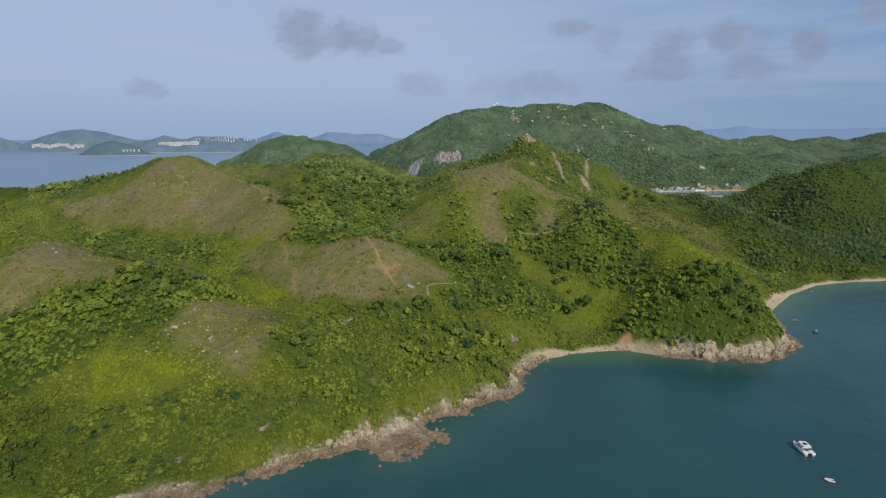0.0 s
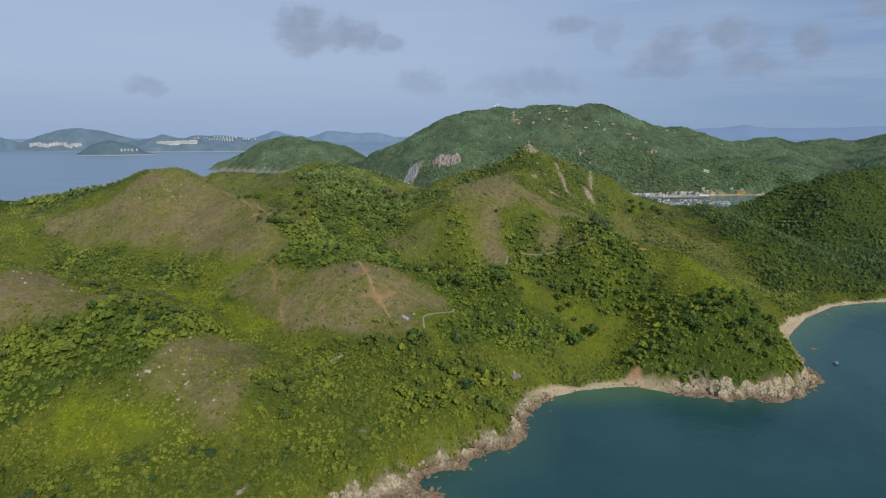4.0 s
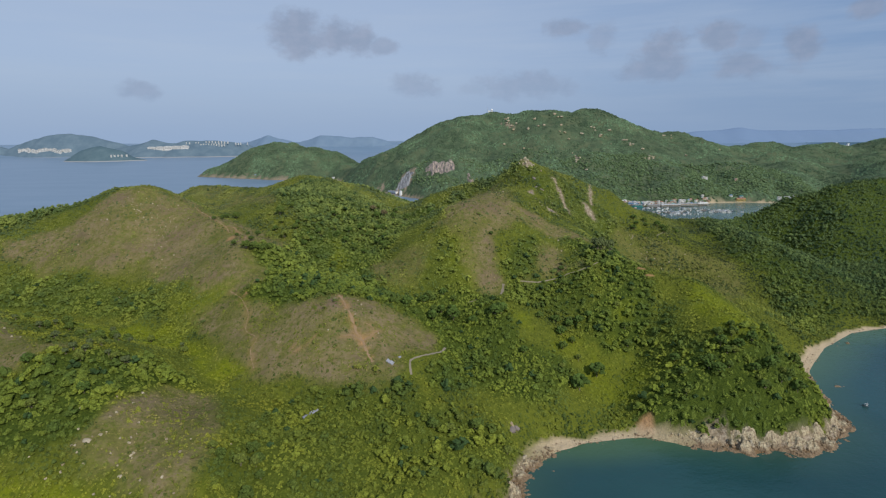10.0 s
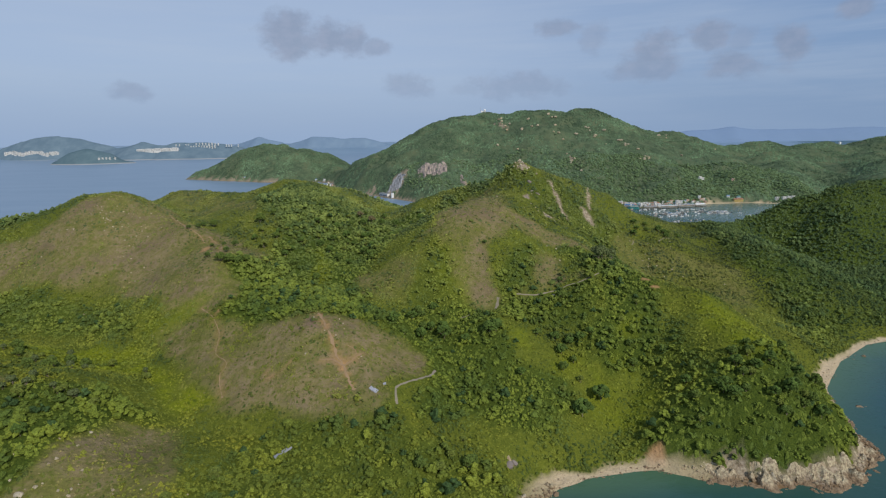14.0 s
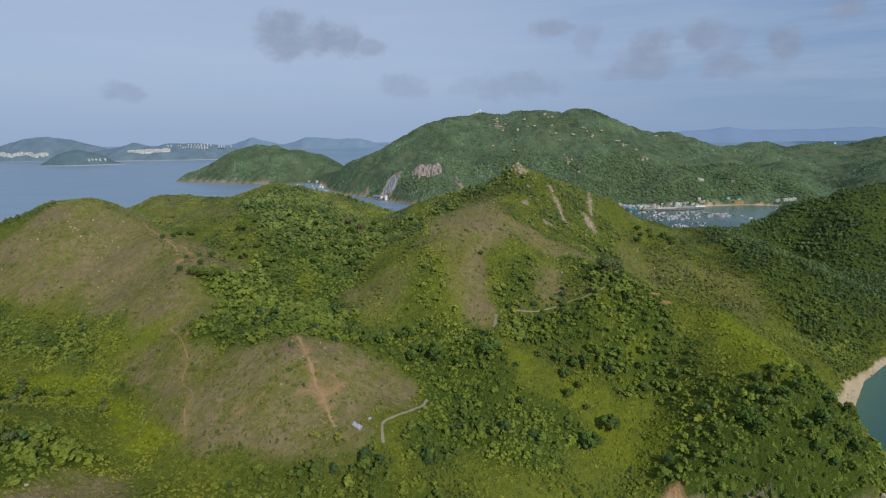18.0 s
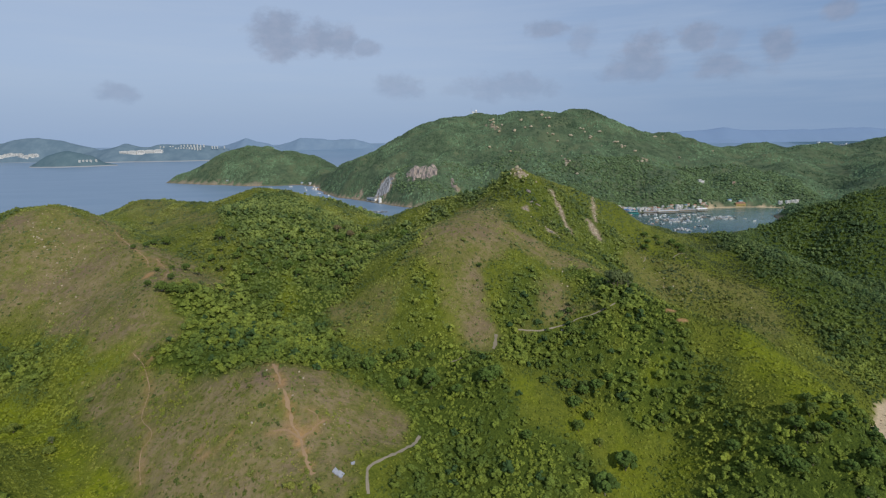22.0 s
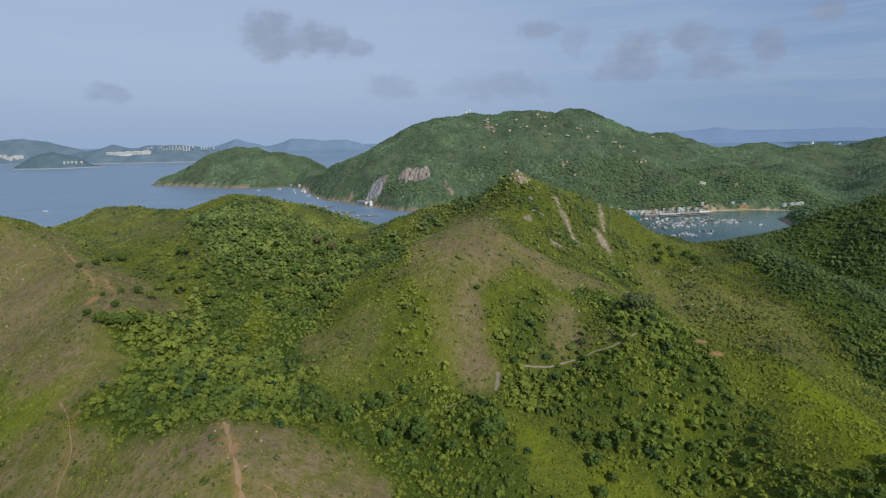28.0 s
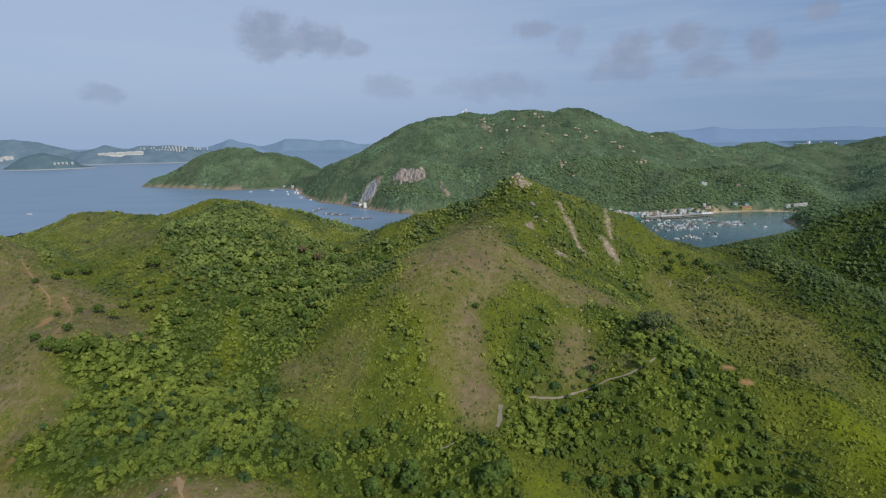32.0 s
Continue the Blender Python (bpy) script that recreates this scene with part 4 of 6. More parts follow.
def gable(sx, sy, z, rise, over=0.4, thick=0.25):
    """A pitched roof with thickness, ridge along x."""
    bm = bmesh.new()
    for s in (-1, 1):
        a = [(-sx / 2 - over, s * (sy / 2 + over), z), (sx / 2 + over, s * (sy / 2 + over), z), (sx / 2 + over, 0, z + rise), (-sx / 2 - over, 0, z + rise)]
        lo = [bm.verts.new(p) for p in a]
        hi = [bm.verts.new((p[0], p[1], p[2] + thick)) for p in a]
        for f in ((0, 1, 2, 3), ):
            bm.faces.new([hi[i] for i in f])
            bm.faces.new([lo[i] for i in f][::-1])
        for i in range(4):
            j = (i + 1) % 4
            bm.faces.new((lo[i], lo[j], hi[j], hi[i]))
    bmesh.ops.recalc_face_normals(bm, faces=bm.faces)
    return bm


def plain(name, a, b, rough=0.7, scale=1.5, metal=0.0, bump=0.2):
    """A surface that varies between two colours, in patches and in grain, and a little from thing to thing."""
    m, t, s = material(name)
    pos = place(t)
    rnd = t.n("ShaderNodeObjectInfo").outputs["Random"]
    f = t.math("MULTIPLY_ADD", t.noise(pos, scale, 5, 0.65), 0.7, t.math("MULTIPLY_ADD", t.noise(pos, scale * 0.13, 3, 0.6), 0.5, t.math("MULTIPLY_ADD", rnd, 0.5, -0.35)), clamp=True)
    t.put(s.inputs["Base Color"], t.mix(f, a, b))
    s.inputs["Roughness"].default_value, s.inputs["Metallic"].default_value = rough, metal
    bumped(t, s, t.noise(pos, scale * 2, 5, 0.65), bump, 0.15)
    return m


def rock_material():
    m, t, s = material("granite")
    pos = place(t)
    rnd = t.n("ShaderNodeObjectInfo").outputs["Random"]
    isl = t.n("ShaderNodeNewGeometry").outputs["Random Per Island"]
    n1, n2 = t.noise(pos, 0.8, 6, 0.7), t.noise(pos, 0.17, 4, 0.6)
    c = t.mix(t.smooth(n1, 0.35, 0.62), (0.20, 0.148, 0.085), (0.53, 0.445, 0.280))
    c = t.mix(t.math("MULTIPLY", t.smooth(n2, 0.50, 0.68), 0.65), c, (0.35, 0.235, 0.125))
    c = t.mix(t.math("MULTIPLY", t.math("MULTIPLY", rnd, isl), 0.5), c, (0.50, 0.44, 0.35))
    sep_z = t.n("ShaderNodeSeparateXYZ")
    link(t.t, pos, sep_z.inputs[0])
    tide = t.smooth(t.math("ADD", sep_z.outputs[2], t.math("MULTIPLY", n2, 3.4)), 4.3, 2.4)
    c = t.mix(t.math("MULTIPLY", tide, 0.8), c, t.mix(n1, (0.10, 0.062, 0.034), (0.27, 0.165, 0.080)))
    t.put(s.inputs["Base Color"], c)
    s.inputs["Roughness"].default_value = 0.85
    # fissures that run down the faces
    crack = t.noise(t.scaled(pos, (0.9, 0.9, 0.16)), 0.9, 5, 0.7)
    t.put(s.inputs["Base Color"], t.mix(t.math("MULTIPLY", t.smooth(crack, 0.46, 0.36), 0.55), c, (0.13, 0.085, 0.055)))
    bumped(t, s, t.math("ADD", t.math("ADD", n1, crack), t.noise(pos, 3.0, 5, 0.7)), 0.9, 0.45)
    return m


ROCK = rock_material()
BARK = plain("bark", (0.10, 0.075, 0.05), (0.24, 0.20, 0.155), 0.95, 3)
CONCRETE = plain("concrete_path", (0.14, 0.118, 0.078), (0.29, 0.245, 0.170), 0.9, 0.6)
DIRT = plain("dirt_track", (0.22, 0.140, 0.070), (0.38, 0.255, 0.145), 0.95, 1.2)
WHITE = plain("white_paint", (0.66, 0.66, 0.64), (0.82, 0.81, 0.78), 0.5, 0.8, bump=0.05)
CREAM = plain("cream_render", (0.55, 0.49, 0.38), (0.72, 0.66, 0.54), 0.8, 0.5)
GREYWALL = plain("grey_render", (0.34, 0.35, 0.36), (0.52, 0.52, 0.50), 0.8, 0.5)
PINK = plain("salmon_render", (0.46, 0.30, 0.23), (0.58, 0.42, 0.33), 0.8, 0.5)
YELLOW = plain("ochre_render", (0.48, 0.36, 0.12), (0.60, 0.46, 0.18), 0.8, 0.5)
ROOFGREY = plain("grey_roofing", (0.20, 0.20, 0.20), (0.36, 0.35, 0.33), 0.8, 0.7)
ROOFRED = plain("red_tiles", (0.26, 0.11, 0.07), (0.40, 0.19, 0.12), 0.85, 1)
TEAL = plain("teal_sheet_roof", (0.03, 0.19, 0.19), (0.06, 0.30, 0.28), 0.5, 0.8)
BLUE = plain("blue_tarpaulin", (0.05, 0.14, 0.30), (0.10, 0.24, 0.42), 0.6, 0.8)
DARKGLASS = plain("dark_glass", (0.012, 0.018, 0.024), (0.03, 0.04, 0.05), 0.12, 0.5, bump=0.0)
HULLDARK = plain("dark_hull", (0.04, 0.07, 0.09), (0.10, 0.14, 0.15), 0.6, 1)
TIMBER = plain("weathered_timber", (0.16, 0.13, 0.10), (0.30, 0.26, 0.21), 0.9, 2)
STEEL = plain("galvanised_steel", (0.45, 0.46, 0.47), (0.60, 0.60, 0.60), 0.4, 2, metal=0.8)
SHEET = plain("grey_cloth_cover", (0.20, 0.21, 0.24), (0.38, 0.38, 0.42), 0.8, 1)
NETTING = plain("dark_netting", (0.03, 0.045, 0.05), (0.08, 0.10, 0.10), 0.95, 2)


# ---- rocks ----
def rock_mesh(name, seed, flat=0.75, detail=2, cuts=11):
    r = random.Random(seed)
    bm = ball(1.0, detail=detail)
    planes = [(Vector((r.uniform(-1, 1), r.uniform(-1, 1), r.uniform(-0.4, 1))).normalized(), r.uniform(0.42, 0.78)) for _ in range(cuts)]
    for v in bm.verts:
        for nrm, dist in planes:
            over = v.co.dot(nrm) - dist
            if over > 0:
                v.co -= nrm * over * 0.92
        v.co *= 1 + 0.14 * noise.noise(v.co * 2.1 + Vector((seed, 0, 0)))
        v.co.z *= flat
    me = bpy.data.meshes.new(name)
    bm.to_mesh(me)
    bm.free()
    me.materials.append(ROCK)
    return me


ROCKS = [rock_mesh("boulder", k, (0.75, 0.9, 0.6, 1.05, 0.7, 0.85)[k % 6]) for k in range(8)]
TALL = [rock_mesh("crag", 40 + k, 1.5, cuts=14) for k in range(5)]
GREYROCK = plain("weathered_grey_granite", (0.105, 0.088, 0.080), (0.32, 0.265, 0.225), 0.9, 0.35, bump=0.8)
GREY_TALL, GREY_ROCKS = [m.copy() for m in TALL], [m.copy() for m in ROCKS]
for m in GREY_TALL + GREY_ROCKS:
    m.materials.clear()
    m.materials.append(GREYROCK)


def rest(ob, x, y, size, squash=1.0, sink=0.3, turn=None, tilt=0.0):
    r = turn if turn is not None else random.uniform(0, 360)
    g = max(float(height(x, y)[0]), -0.5)
    ob.matrix_basis = pose(x, y, g + size * squash * (0.75 - sink) - size * 0.35, tilt, 0, r) @ Matrix.Diagonal((size * random.uniform(0.85, 1.25), size, size * squash, 1))


def boulder(x, y, size, label, group, pool=ROCKS, squash=1.0, name="boulder", sink=0.3):
    ob = new(name, random.choice(pool))
    rest(ob, x, y, size, squash, sink)
    return tagged(ob, label, "rock", group)


random.seed(5)
HILL_STONES = [(-144, 280), (-138, 289), (-136, 278), (-138, 269), (-139, 266), (-138, 257), (-142, 254), (-130, 257), (-143, 250), (-146, 245), (-150, 240), (-115, 236), (-122, 242), (-113, 240), (-114, 229), (-129, 236),
               (-105, 241), (-98, 236), (-270, 532), (-268, 531), (-259, 531), (-263, 526), (-241, 529), (-343, 525), (-303, 510), (-309, 502), (-309, 493), (-267, 520), (-263, 517), (-260, 524), (-256, 527), (110, 546), (113, 545), (116, 544), (109, 538), (118, 541), (104, 580), (109, 583), (112, 579), (-216, 481), (-218, 470), (206, 554), (208, 546), (237, 565), (227, 538), (241, 577), (216, 546), (92, 427)]
for i, (x0, y0) in enumerate(HILL_STONES):
    big_one = (x0, y0) == (-142, 254)
    boulder(x0, y0, 1.9 if big_one else random.uniform(0.6, 1.15), "large pale granite boulder on a grassy hilltop" if big_one else "pale granite boulder lying in dry grass", "hillside boulders", name="hill_boulder")
for cx, cy, rx, ry, n in ((-122, 250, 28, 18, 26), (-270, 535, 30, 14, 30), (-235, 500, 14, 40, 18), (-250, 325, 40, 12, 16), (215, 555, 40, 25, 18), (110, 550, 14, 22, 18), (105, 470, 16, 20, 8), (-60, 360, 30, 24, 10), (60, 560, 30, 40, 8), (190, 470, 45, 40, 16), (235, 520, 30, 40, 12)):
    for _ in range(n):
        boulder(random.gauss(cx, rx * 0.6), random.gauss(cy, ry * 0.6), random.uniform(0.4, 0.95), "small pale stone lying in dry grass", "hillside boulders", name="hill_stone")
for x0, y0, s0 in ((99, 619, 1.9), (95, 618, 1.5), (101, 614, 1.6), (92, 613, 1.5), (99, 609, 1.6), (99, 604, 2.0), (96, 610, 1.1), (104, 605, 1.2), (107, 609, 1.0), (114, 605, 1.1), (102, 600, 1.0)):
    boulder(x0, y0, s0 * 1.3, "weathered granite block of the summit outcrop", "summit outcrop", sink=0.08)
for x0, y0, s0 in ((104, 591, 2.6), (105, 581, 2.0), (110, 580, 2.4), (111, 546, 1.8), (113, 544, 2.2), (119, 540, 1.5), (98, 569, 2.6), (-36, 237, 1.5), (-45, 226, 1.3), (-82, 206, 1.3), (-113, 193, 1.4), (43, 305, 3.0), (46, 307, 2.0)):
    boulder(x0, y0, s0, "grey rock face bare among green scrub", "bare crags", pool=GREY_TALL, squash=0.5, name="crag", sink=0.5)
for line, wide in SLABS:
    for (ax, ay), (bx, by) in zip(line[:-1], line[1:]):
        for k in range(3):
            f = random.random()
            boulder(ax + f * (bx - ax) + random.gauss(0, wide * 0.6), ay + f * (by - ay), random.uniform(1.0, 2.2) * (1.5 if wide > 4 else 1), "smooth pale granite slab on a steep slope", "granite slabs", squash=0.45, name="slab", sink=0.45)
# fissured bedrock of the shore
def shelf():
    step = 0.62
    xs, ys = np.arange(-150, 262, step), np.arange(140, 392, step)
    X, Y = np.meshgrid(xs, ys)
    Z, D = land(X, Y)
    rock_, sand_, soil_ = bare_at(X, Y, inland(X, Y))
    beach = beachy(X, Y)
    near = (D > -6) & (D < 24)

    def blocks(size, k, turn, stretch):
        """Height of broken blocks: one level and one tilt for each cell."""
        c, s_ = math.cos(turn), math.sin(turn)
        u, v = (X * c + Y * s_) / size, (-X * s_ + Y * c) / (size * stretch)
        best, level = np.full(X.shape, 9.0), np.zeros(X.shape)
        iu, iv = np.floor(u).astype(int), np.floor(v).astype(int)
        for a in (-1, 0, 1):
            for b_ in (-1, 0, 1):
                ca, cb = (iu + a + 53 * k) % 256, (iv + b_ + 29 * k) % 256
                r1, r2, r3 = LAT[ca, cb], LAT[cb, ca], LAT[(ca + 91) % 256, (cb + 17) % 256]
                du, dv = u - (iu + a + r1), v - (iv + b_ + r2)
                d2 = du * du + dv * dv
                level = np.where(d2 < best, r3 - 0.5 + 0.55 * (r1 - 0.5) * du + 0.55 * (r2 - 0.5) * dv, level)
                best = np.minimum(best, d2)
        return level

    cape = headland(X, Y)
    rough = blocks(6.5, 1, 0.5, 1.8) * (1.3 + 1.0 * cape) + blocks(2.6, 2, 0.9, 1.6) * 1.25 + blocks(1.1, 3, 0.3, 1.3) * 0.5
    lift = np.clip((D + 4) / 6, 0.25, 1) * np.clip((13 - D) / 6, 0.25, 1) * np.clip(1.2 - beach * 1.4, 0, 1)
    top = np.maximum(Z, -2.2) + 0.25 + 0.3 * cape * np.clip((D - 2) / 4, 0, 1) + rough * lift
    fade = np.clip((0.62 - rock_) * 5, 0, 1) * (D > 2) + np.clip((beach - 0.45) * 4, 0, 1)
    top = top - 5.0 * np.clip(fade, 0, 1)
    keep = near[:-1, :-1] & near[1:, 1:] & (top[:-1, :-1] > -2.5) & (fade[:-1, :-1] < 0.98)
    j, i = np.nonzero(keep)
    nx = len(xs)
    q = j * nx + i
    quads = np.stack([q, q + 1, q + nx + 1, q + nx], 1)
    used, back_to = np.unique(quads, return_inverse=True)
    co = np.stack([X.ravel(), Y.ravel(), top.ravel()], 1)[used]
    me = bpy.data.meshes.new("rock_shelf")
    raw_mesh(me, co, back_to.reshape(-1, 4))
    me.materials.append(ROCK)
    return tagged(new("rock_shelf", me), "fissured pale granite shore shelf with a brown tide line", "rock shelf", kind="structure")


shelf()
# boulders of the shore
shore_pts = []
for (ax, ay), (bx, by) in zip(COAST[3:-1], COAST[4:]):
    length = math.hypot(bx - ax, by - ay)
    nx, ny = -(by - ay) / length, (bx - ax) / length
    for k in range(int(length * 1.15) + 1):
        f, off = random.random(), random.uniform(-2.5, 7.5)
        x0, y0 = ax + f * (bx - ax) + nx * off, ay + f * (by - ay) + ny * off
        if -130 < x0 and random.random() > float(beachy(np.array([x0]), np.array([y0]))[0]) * 0.93:
            shore_pts.append((x0, y0, off))
random.shuffle(shore_pts)
for x0, y0, off in shore_pts[:210]:
    cape = 125 < x0 < 245
    if cape and off > 1 and random.random() < 0.6:
        continue
    if cape and off > 1:
        boulder(x0, y0, random.uniform(1.4, 2.6), "tall fissured granite crag of the headland cliff", "headland crags", pool=TALL, squash=random.uniform(0.7, 1.25), name="crag", sink=0.45)
    else:
        boulder(x0, y0, random.uniform(0.8, 2.3), "rounded granite shore boulder with a brown tide mark", "shore boulders", name="shore_boulder", sink=0.4)
for x0, y0, s0 in ((266, 367, 3.8), (269, 366, 2.4), (61, 285, 1.8), (63, 287, 2.2), (65, 290, 1.3), (-8, 213, 1.8), (-46, 192, 1.5), (-50, 191, 1.2), (-40, 194, 1.6), (28, 246, 2.0), (33, 247, 1.8), (4, 230, 2.2)):
    boulder(x0, y0, s0, "brown tide-washed rock standing in shallow water", "tidal rocks", squash=0.5, sink=0.2)
for x0, y0, s0 in ((-27, 200, 2.4), (-21, 197, 2.0), (-16, 203, 2.6), (-11, 208, 2.2), (-5, 214, 2.4), (-24, 207, 1.6), (-33, 188, 1.7), (-39, 189, 1.9), (18, 236, 2.2), (37, 247, 2.0), (61, 285, 2.2)):
    boulder(x0, y0, s0, "low brown tidal rock at the foot of the shore", "tidal rocks", squash=0.4, sink=0.2, name="tidal_rock")
for k in range(14):
    boulder(random.gauss(20, 32), random.gauss(1478, 20), random.choice((2, 2.5, 3, 4)), "streaked granite block beside a mountain cliff", "mountain cliff", pool=GREY_ROCKS, squash=0.6, name="crag", sink=0.3)
for k in range(8):
    boulder(random.gauss(88, 4), random.gauss(1412, 10), random.choice((2.5, 3.5, 5)), "streaked granite cliff buttress on a wooded mountain", "mountain cliff", pool=GREY_TALL, name="crag", sink=0.4)
# the many small stones of the shore
rs = np.random.RandomState(21)
seg = rs.randint(3, len(COAST) - 1, 3000)
A, B = np.array(COAST, float)[seg], np.array(COAST, float)[np.minimum(seg + 1, len(COAST) - 1)]
f = rs.rand(3000, 1)
N = (B - A)[:, ::-1] * (-1, 1) / np.linalg.norm(B - A, axis=1)[:, None]
P = A + f * (B - A) + N * rs.uniform(-1.5, 6.5, (3000, 1))
ok = (P[:, 0] > -140) & (rs.rand(3000) > 0.75 * beachy(P[:, 0], P[:, 1]))
P = P[ok]
sz = rs.uniform(0.3, 1.1, len(P)) * (1 - 0.5 * beachy(P[:, 0], P[:, 1]))
me = clumps("shore_stones", P[:, 0], P[:, 1], height(P[:, 0], P[:, 1]) + 0.1, sz, sz * 0.8, np.full((len(P), 3), 0.4), rs)
me.materials.clear()
me.materials.append(ROCK)
tagged(new("shore_stones", me), "broken granite stones along the tide line", "stones", kind="stuff")
# boulders high on the mountain
for x0, y0, n in ((232, 1731, 4), (226, 1751, 3), (240, 1703, 4), (273, 1647, 2), (305, 1689, 2), (314, 1649, 2), (379, 1688, 3), (367, 1600, 2), (375, 1599, 2), (424, 1616, 2), (391, 1567, 1), (470, 1624, 3), (477, 1595, 3), (251, 1563, 1), (382, 1473, 3), (381, 1448, 3),
                  (489, 1524, 1), (534, 1534, 2), (544, 1518, 3), (568, 1500, 1), (586, 1470, 4), (575, 1452, 2), (560, 1460, 1), (737, 1745, 2), (764, 1745, 2), (723, 1550, 1), (508, 1594, 1), (378, 1405, 1), (193, 1592, 1), (887, 1703, 2)):
    for k in range(n):
        boulder(x0 + random.gauss(0, 5), y0 + random.gauss(0, 10), random.uniform(2.6, 6.4), "pale boulder bare on a wooded mountain slope", "mountain boulders", name="mountain_boulder", squash=0.8, sink=-0.3)


# ---- trees ----
def crown_mesh(seed, r, h, n, colour):
    q = np.random.RandomState(seed)
    a, e = q.uniform(0, 6.283, n), q.uniform(-0.25, 1.0, n)
    rad = r * np.sqrt(np.clip(1 - (np.abs(e) * 0.92) ** 2, 0, 1)) * q.uniform(0.55, 1.0, n)
    sz = q.uniform(0.18, 0.36, n) * r
    tint = np.array(colour) * (0.75 + 0.5 * q.rand(n, 1))
    return clumps("crown", rad * np.cos(a), rad * np.sin(a), h + e * r * 0.75, sz, sz * 0.85, tint, q, 0.34)


def tree_kind(seed, r, h, colour, label):
    q = random.Random(seed)
    ob = thing("tree", (0, 0, -500), label, "tree", "hillside trees")
    lean = [(0, 0, -0.6), (q.uniform(-0.2, 0.2), q.uniform(-0.2, 0.2), h * 0.35), (q.uniform(-0.5, 0.5), q.uniform(-0.5, 0.5), h * 0.75), (q.uniform(-0.6, 0.6), q.uniform(-0.6, 0.6), h * 1.05)]
    limbs = [tube(lean, (0.2, 0.15, 0.10, 0.04), 6)]
    for k in range(4):
        a = k * 1.57 + q.uniform(-0.4, 0.4)
        b0 = Vector(lean[1]).lerp(Vector(lean[2]), q.uniform(0.2, 0.9))
        b1 = b0 + Vector((math.cos(a) * r * 0.4, math.sin(a) * r * 0.4, r * 0.25))
        limbs.append(tube([b0, b1, b1 + Vector((math.cos(a) * r * 0.3, math.sin(a) * r * 0.3, r * 0.25))], (0.09, 0.06, 0.02), 5))
    part("trunk", joined(*limbs), BARK, ob)
    crown = new("crown", crown_mesh(seed, r, h, 60, colour))
    crown.parent = ob
    return ob


KINDS = [tree_kind(1, 2.3, 3.6, (0.074, 0.104, 0.022), "broad dark green evergreen tree in hillside scrub"),
         tree_kind(2, 1.9, 3.4, (0.106, 0.128, 0.026), "light green bushy tree in hillside scrub"),
         tree_kind(3, 2.7, 4.0, (0.066, 0.102, 0.022), "large deep green tree in a wooded hollow"),
         tree_kind(4, 1.6, 3.8, (0.085, 0.105, 0.040), "slender grey-green tree with a thin crown"),
         tree_kind(5, 1.5, 2.2, (0.068, 0.100, 0.024), "small round dark green tree on a grassy slope"),
         tree_kind(6, 2.2, 3.6, (0.118, 0.098, 0.048), "rusty brown withered tree in a wooded hollow")]
random.seed(9)
GROVES = [(-95, 520, 50, 45, 62, (0, 1, 2)), (-40, 560, 40, 60, 30, (0, 2)), (-150, 470, 16, 25, 22, (0, 3, 4)), (-205, 350, 45, 16, 30, (3, 1, 0)), (-215, 290, 40, 28, 26, (0, 1, 2)), (-165, 300, 20, 10, 14, (3, 1)),
          (95, 390, 30, 34, 18, (0, 2, 1)), (180, 335, 28, 18, 34, (0, 1, 2)), (158, 488, 8, 12, 14, (3, 2)), (-75, 255, 16, 12, 10, (1, 0)), (0, 400, 22, 20, 14, (2, 0)), (240, 600, 40, 14, 12, (0, 2)), (20, 290, 18, 14, 8, (1, 0))]
for cx, cy, rx, ry, n, kinds in GROVES:
    for _ in range(n):
        x0, y0 = random.gauss(cx, rx * 0.6), random.gauss(cy, ry * 0.6)
        if inland(np.array([x0]), np.array([y0]))[0] < 12 or cover(np.array([x0]), np.array([y0]))[0][0] > 0.4:
            continue
        s0 = random.uniform(0.8, 1.25)
        copy_thing(KINDS[random.choice(kinds)], pose(x0, y0, float(height(x0, y0)[0]) - 1.3 * s0, 0, 0, random.uniform(0, 360)) @ Matrix.Diagonal((s0, s0, s0 * random.uniform(0.85, 1.2), 1)))
KNOLL_TREES = ((-196, 519, 0.9, 4), (-194, 533, 1.1, 4), (-197, 549, 1.2, 4), (-190, 554, 1.0, 0), (-149, 494, 1.3, 4), (-156, 490, 0.8, 4), (-163, 484, 0.7, 4), (-142, 459, 1.0, 4), (-155, 456, 1.0, 4), (-141, 444, 1.0, 0), (-134, 443, 1.1, 0), (-129, 444, 1.0, 0),
                      (-125, 450, 0.9, 0), (-138, 488, 1.0, 1), (-145, 511, 0.9, 1), (-146, 549, 1.3, 0), (99, 439, 1.0, 4), (48, 466, 0.8, 4), (-130, 506, 1.2, 1), (-110, 499, 1.2, 1))
SLOPE_TREES = ((103, 354, 1.2, 2), (89, 341, 1.3, 2), (47, 388, 1.0, 2), (15, 391, 1.1, 2), (43, 386, 1.1, 2),
                      (130, 452, 1.4, 3), (133, 454, 1.5, 3), (136, 454, 1.3, 3), (142, 459, 1.4, 3), (128, 455, 1.3, 3), (164, 489, 1.4, 4), (-63, 598, 1.0, 5), (-51, 591, 1.1, 5))
for x0, y0, s0, k in KNOLL_TREES + SLOPE_TREES:
    s0 *= 1.4
    copy_thing(KINDS[k], pose(x0, y0, float(height(x0, y0)[0]) - (0.2 if k == 3 else 0.9) * s0, 0, 0, random.uniform(0, 360)) @ Matrix.Diagonal((s0, s0, s0 * (1.25 if k == 3 else 1.0), 1)))
for ob in KINDS:
    for child in ob.children:
        bpy.data.objects.remove(child)
    bpy.data.objects.remove(ob)


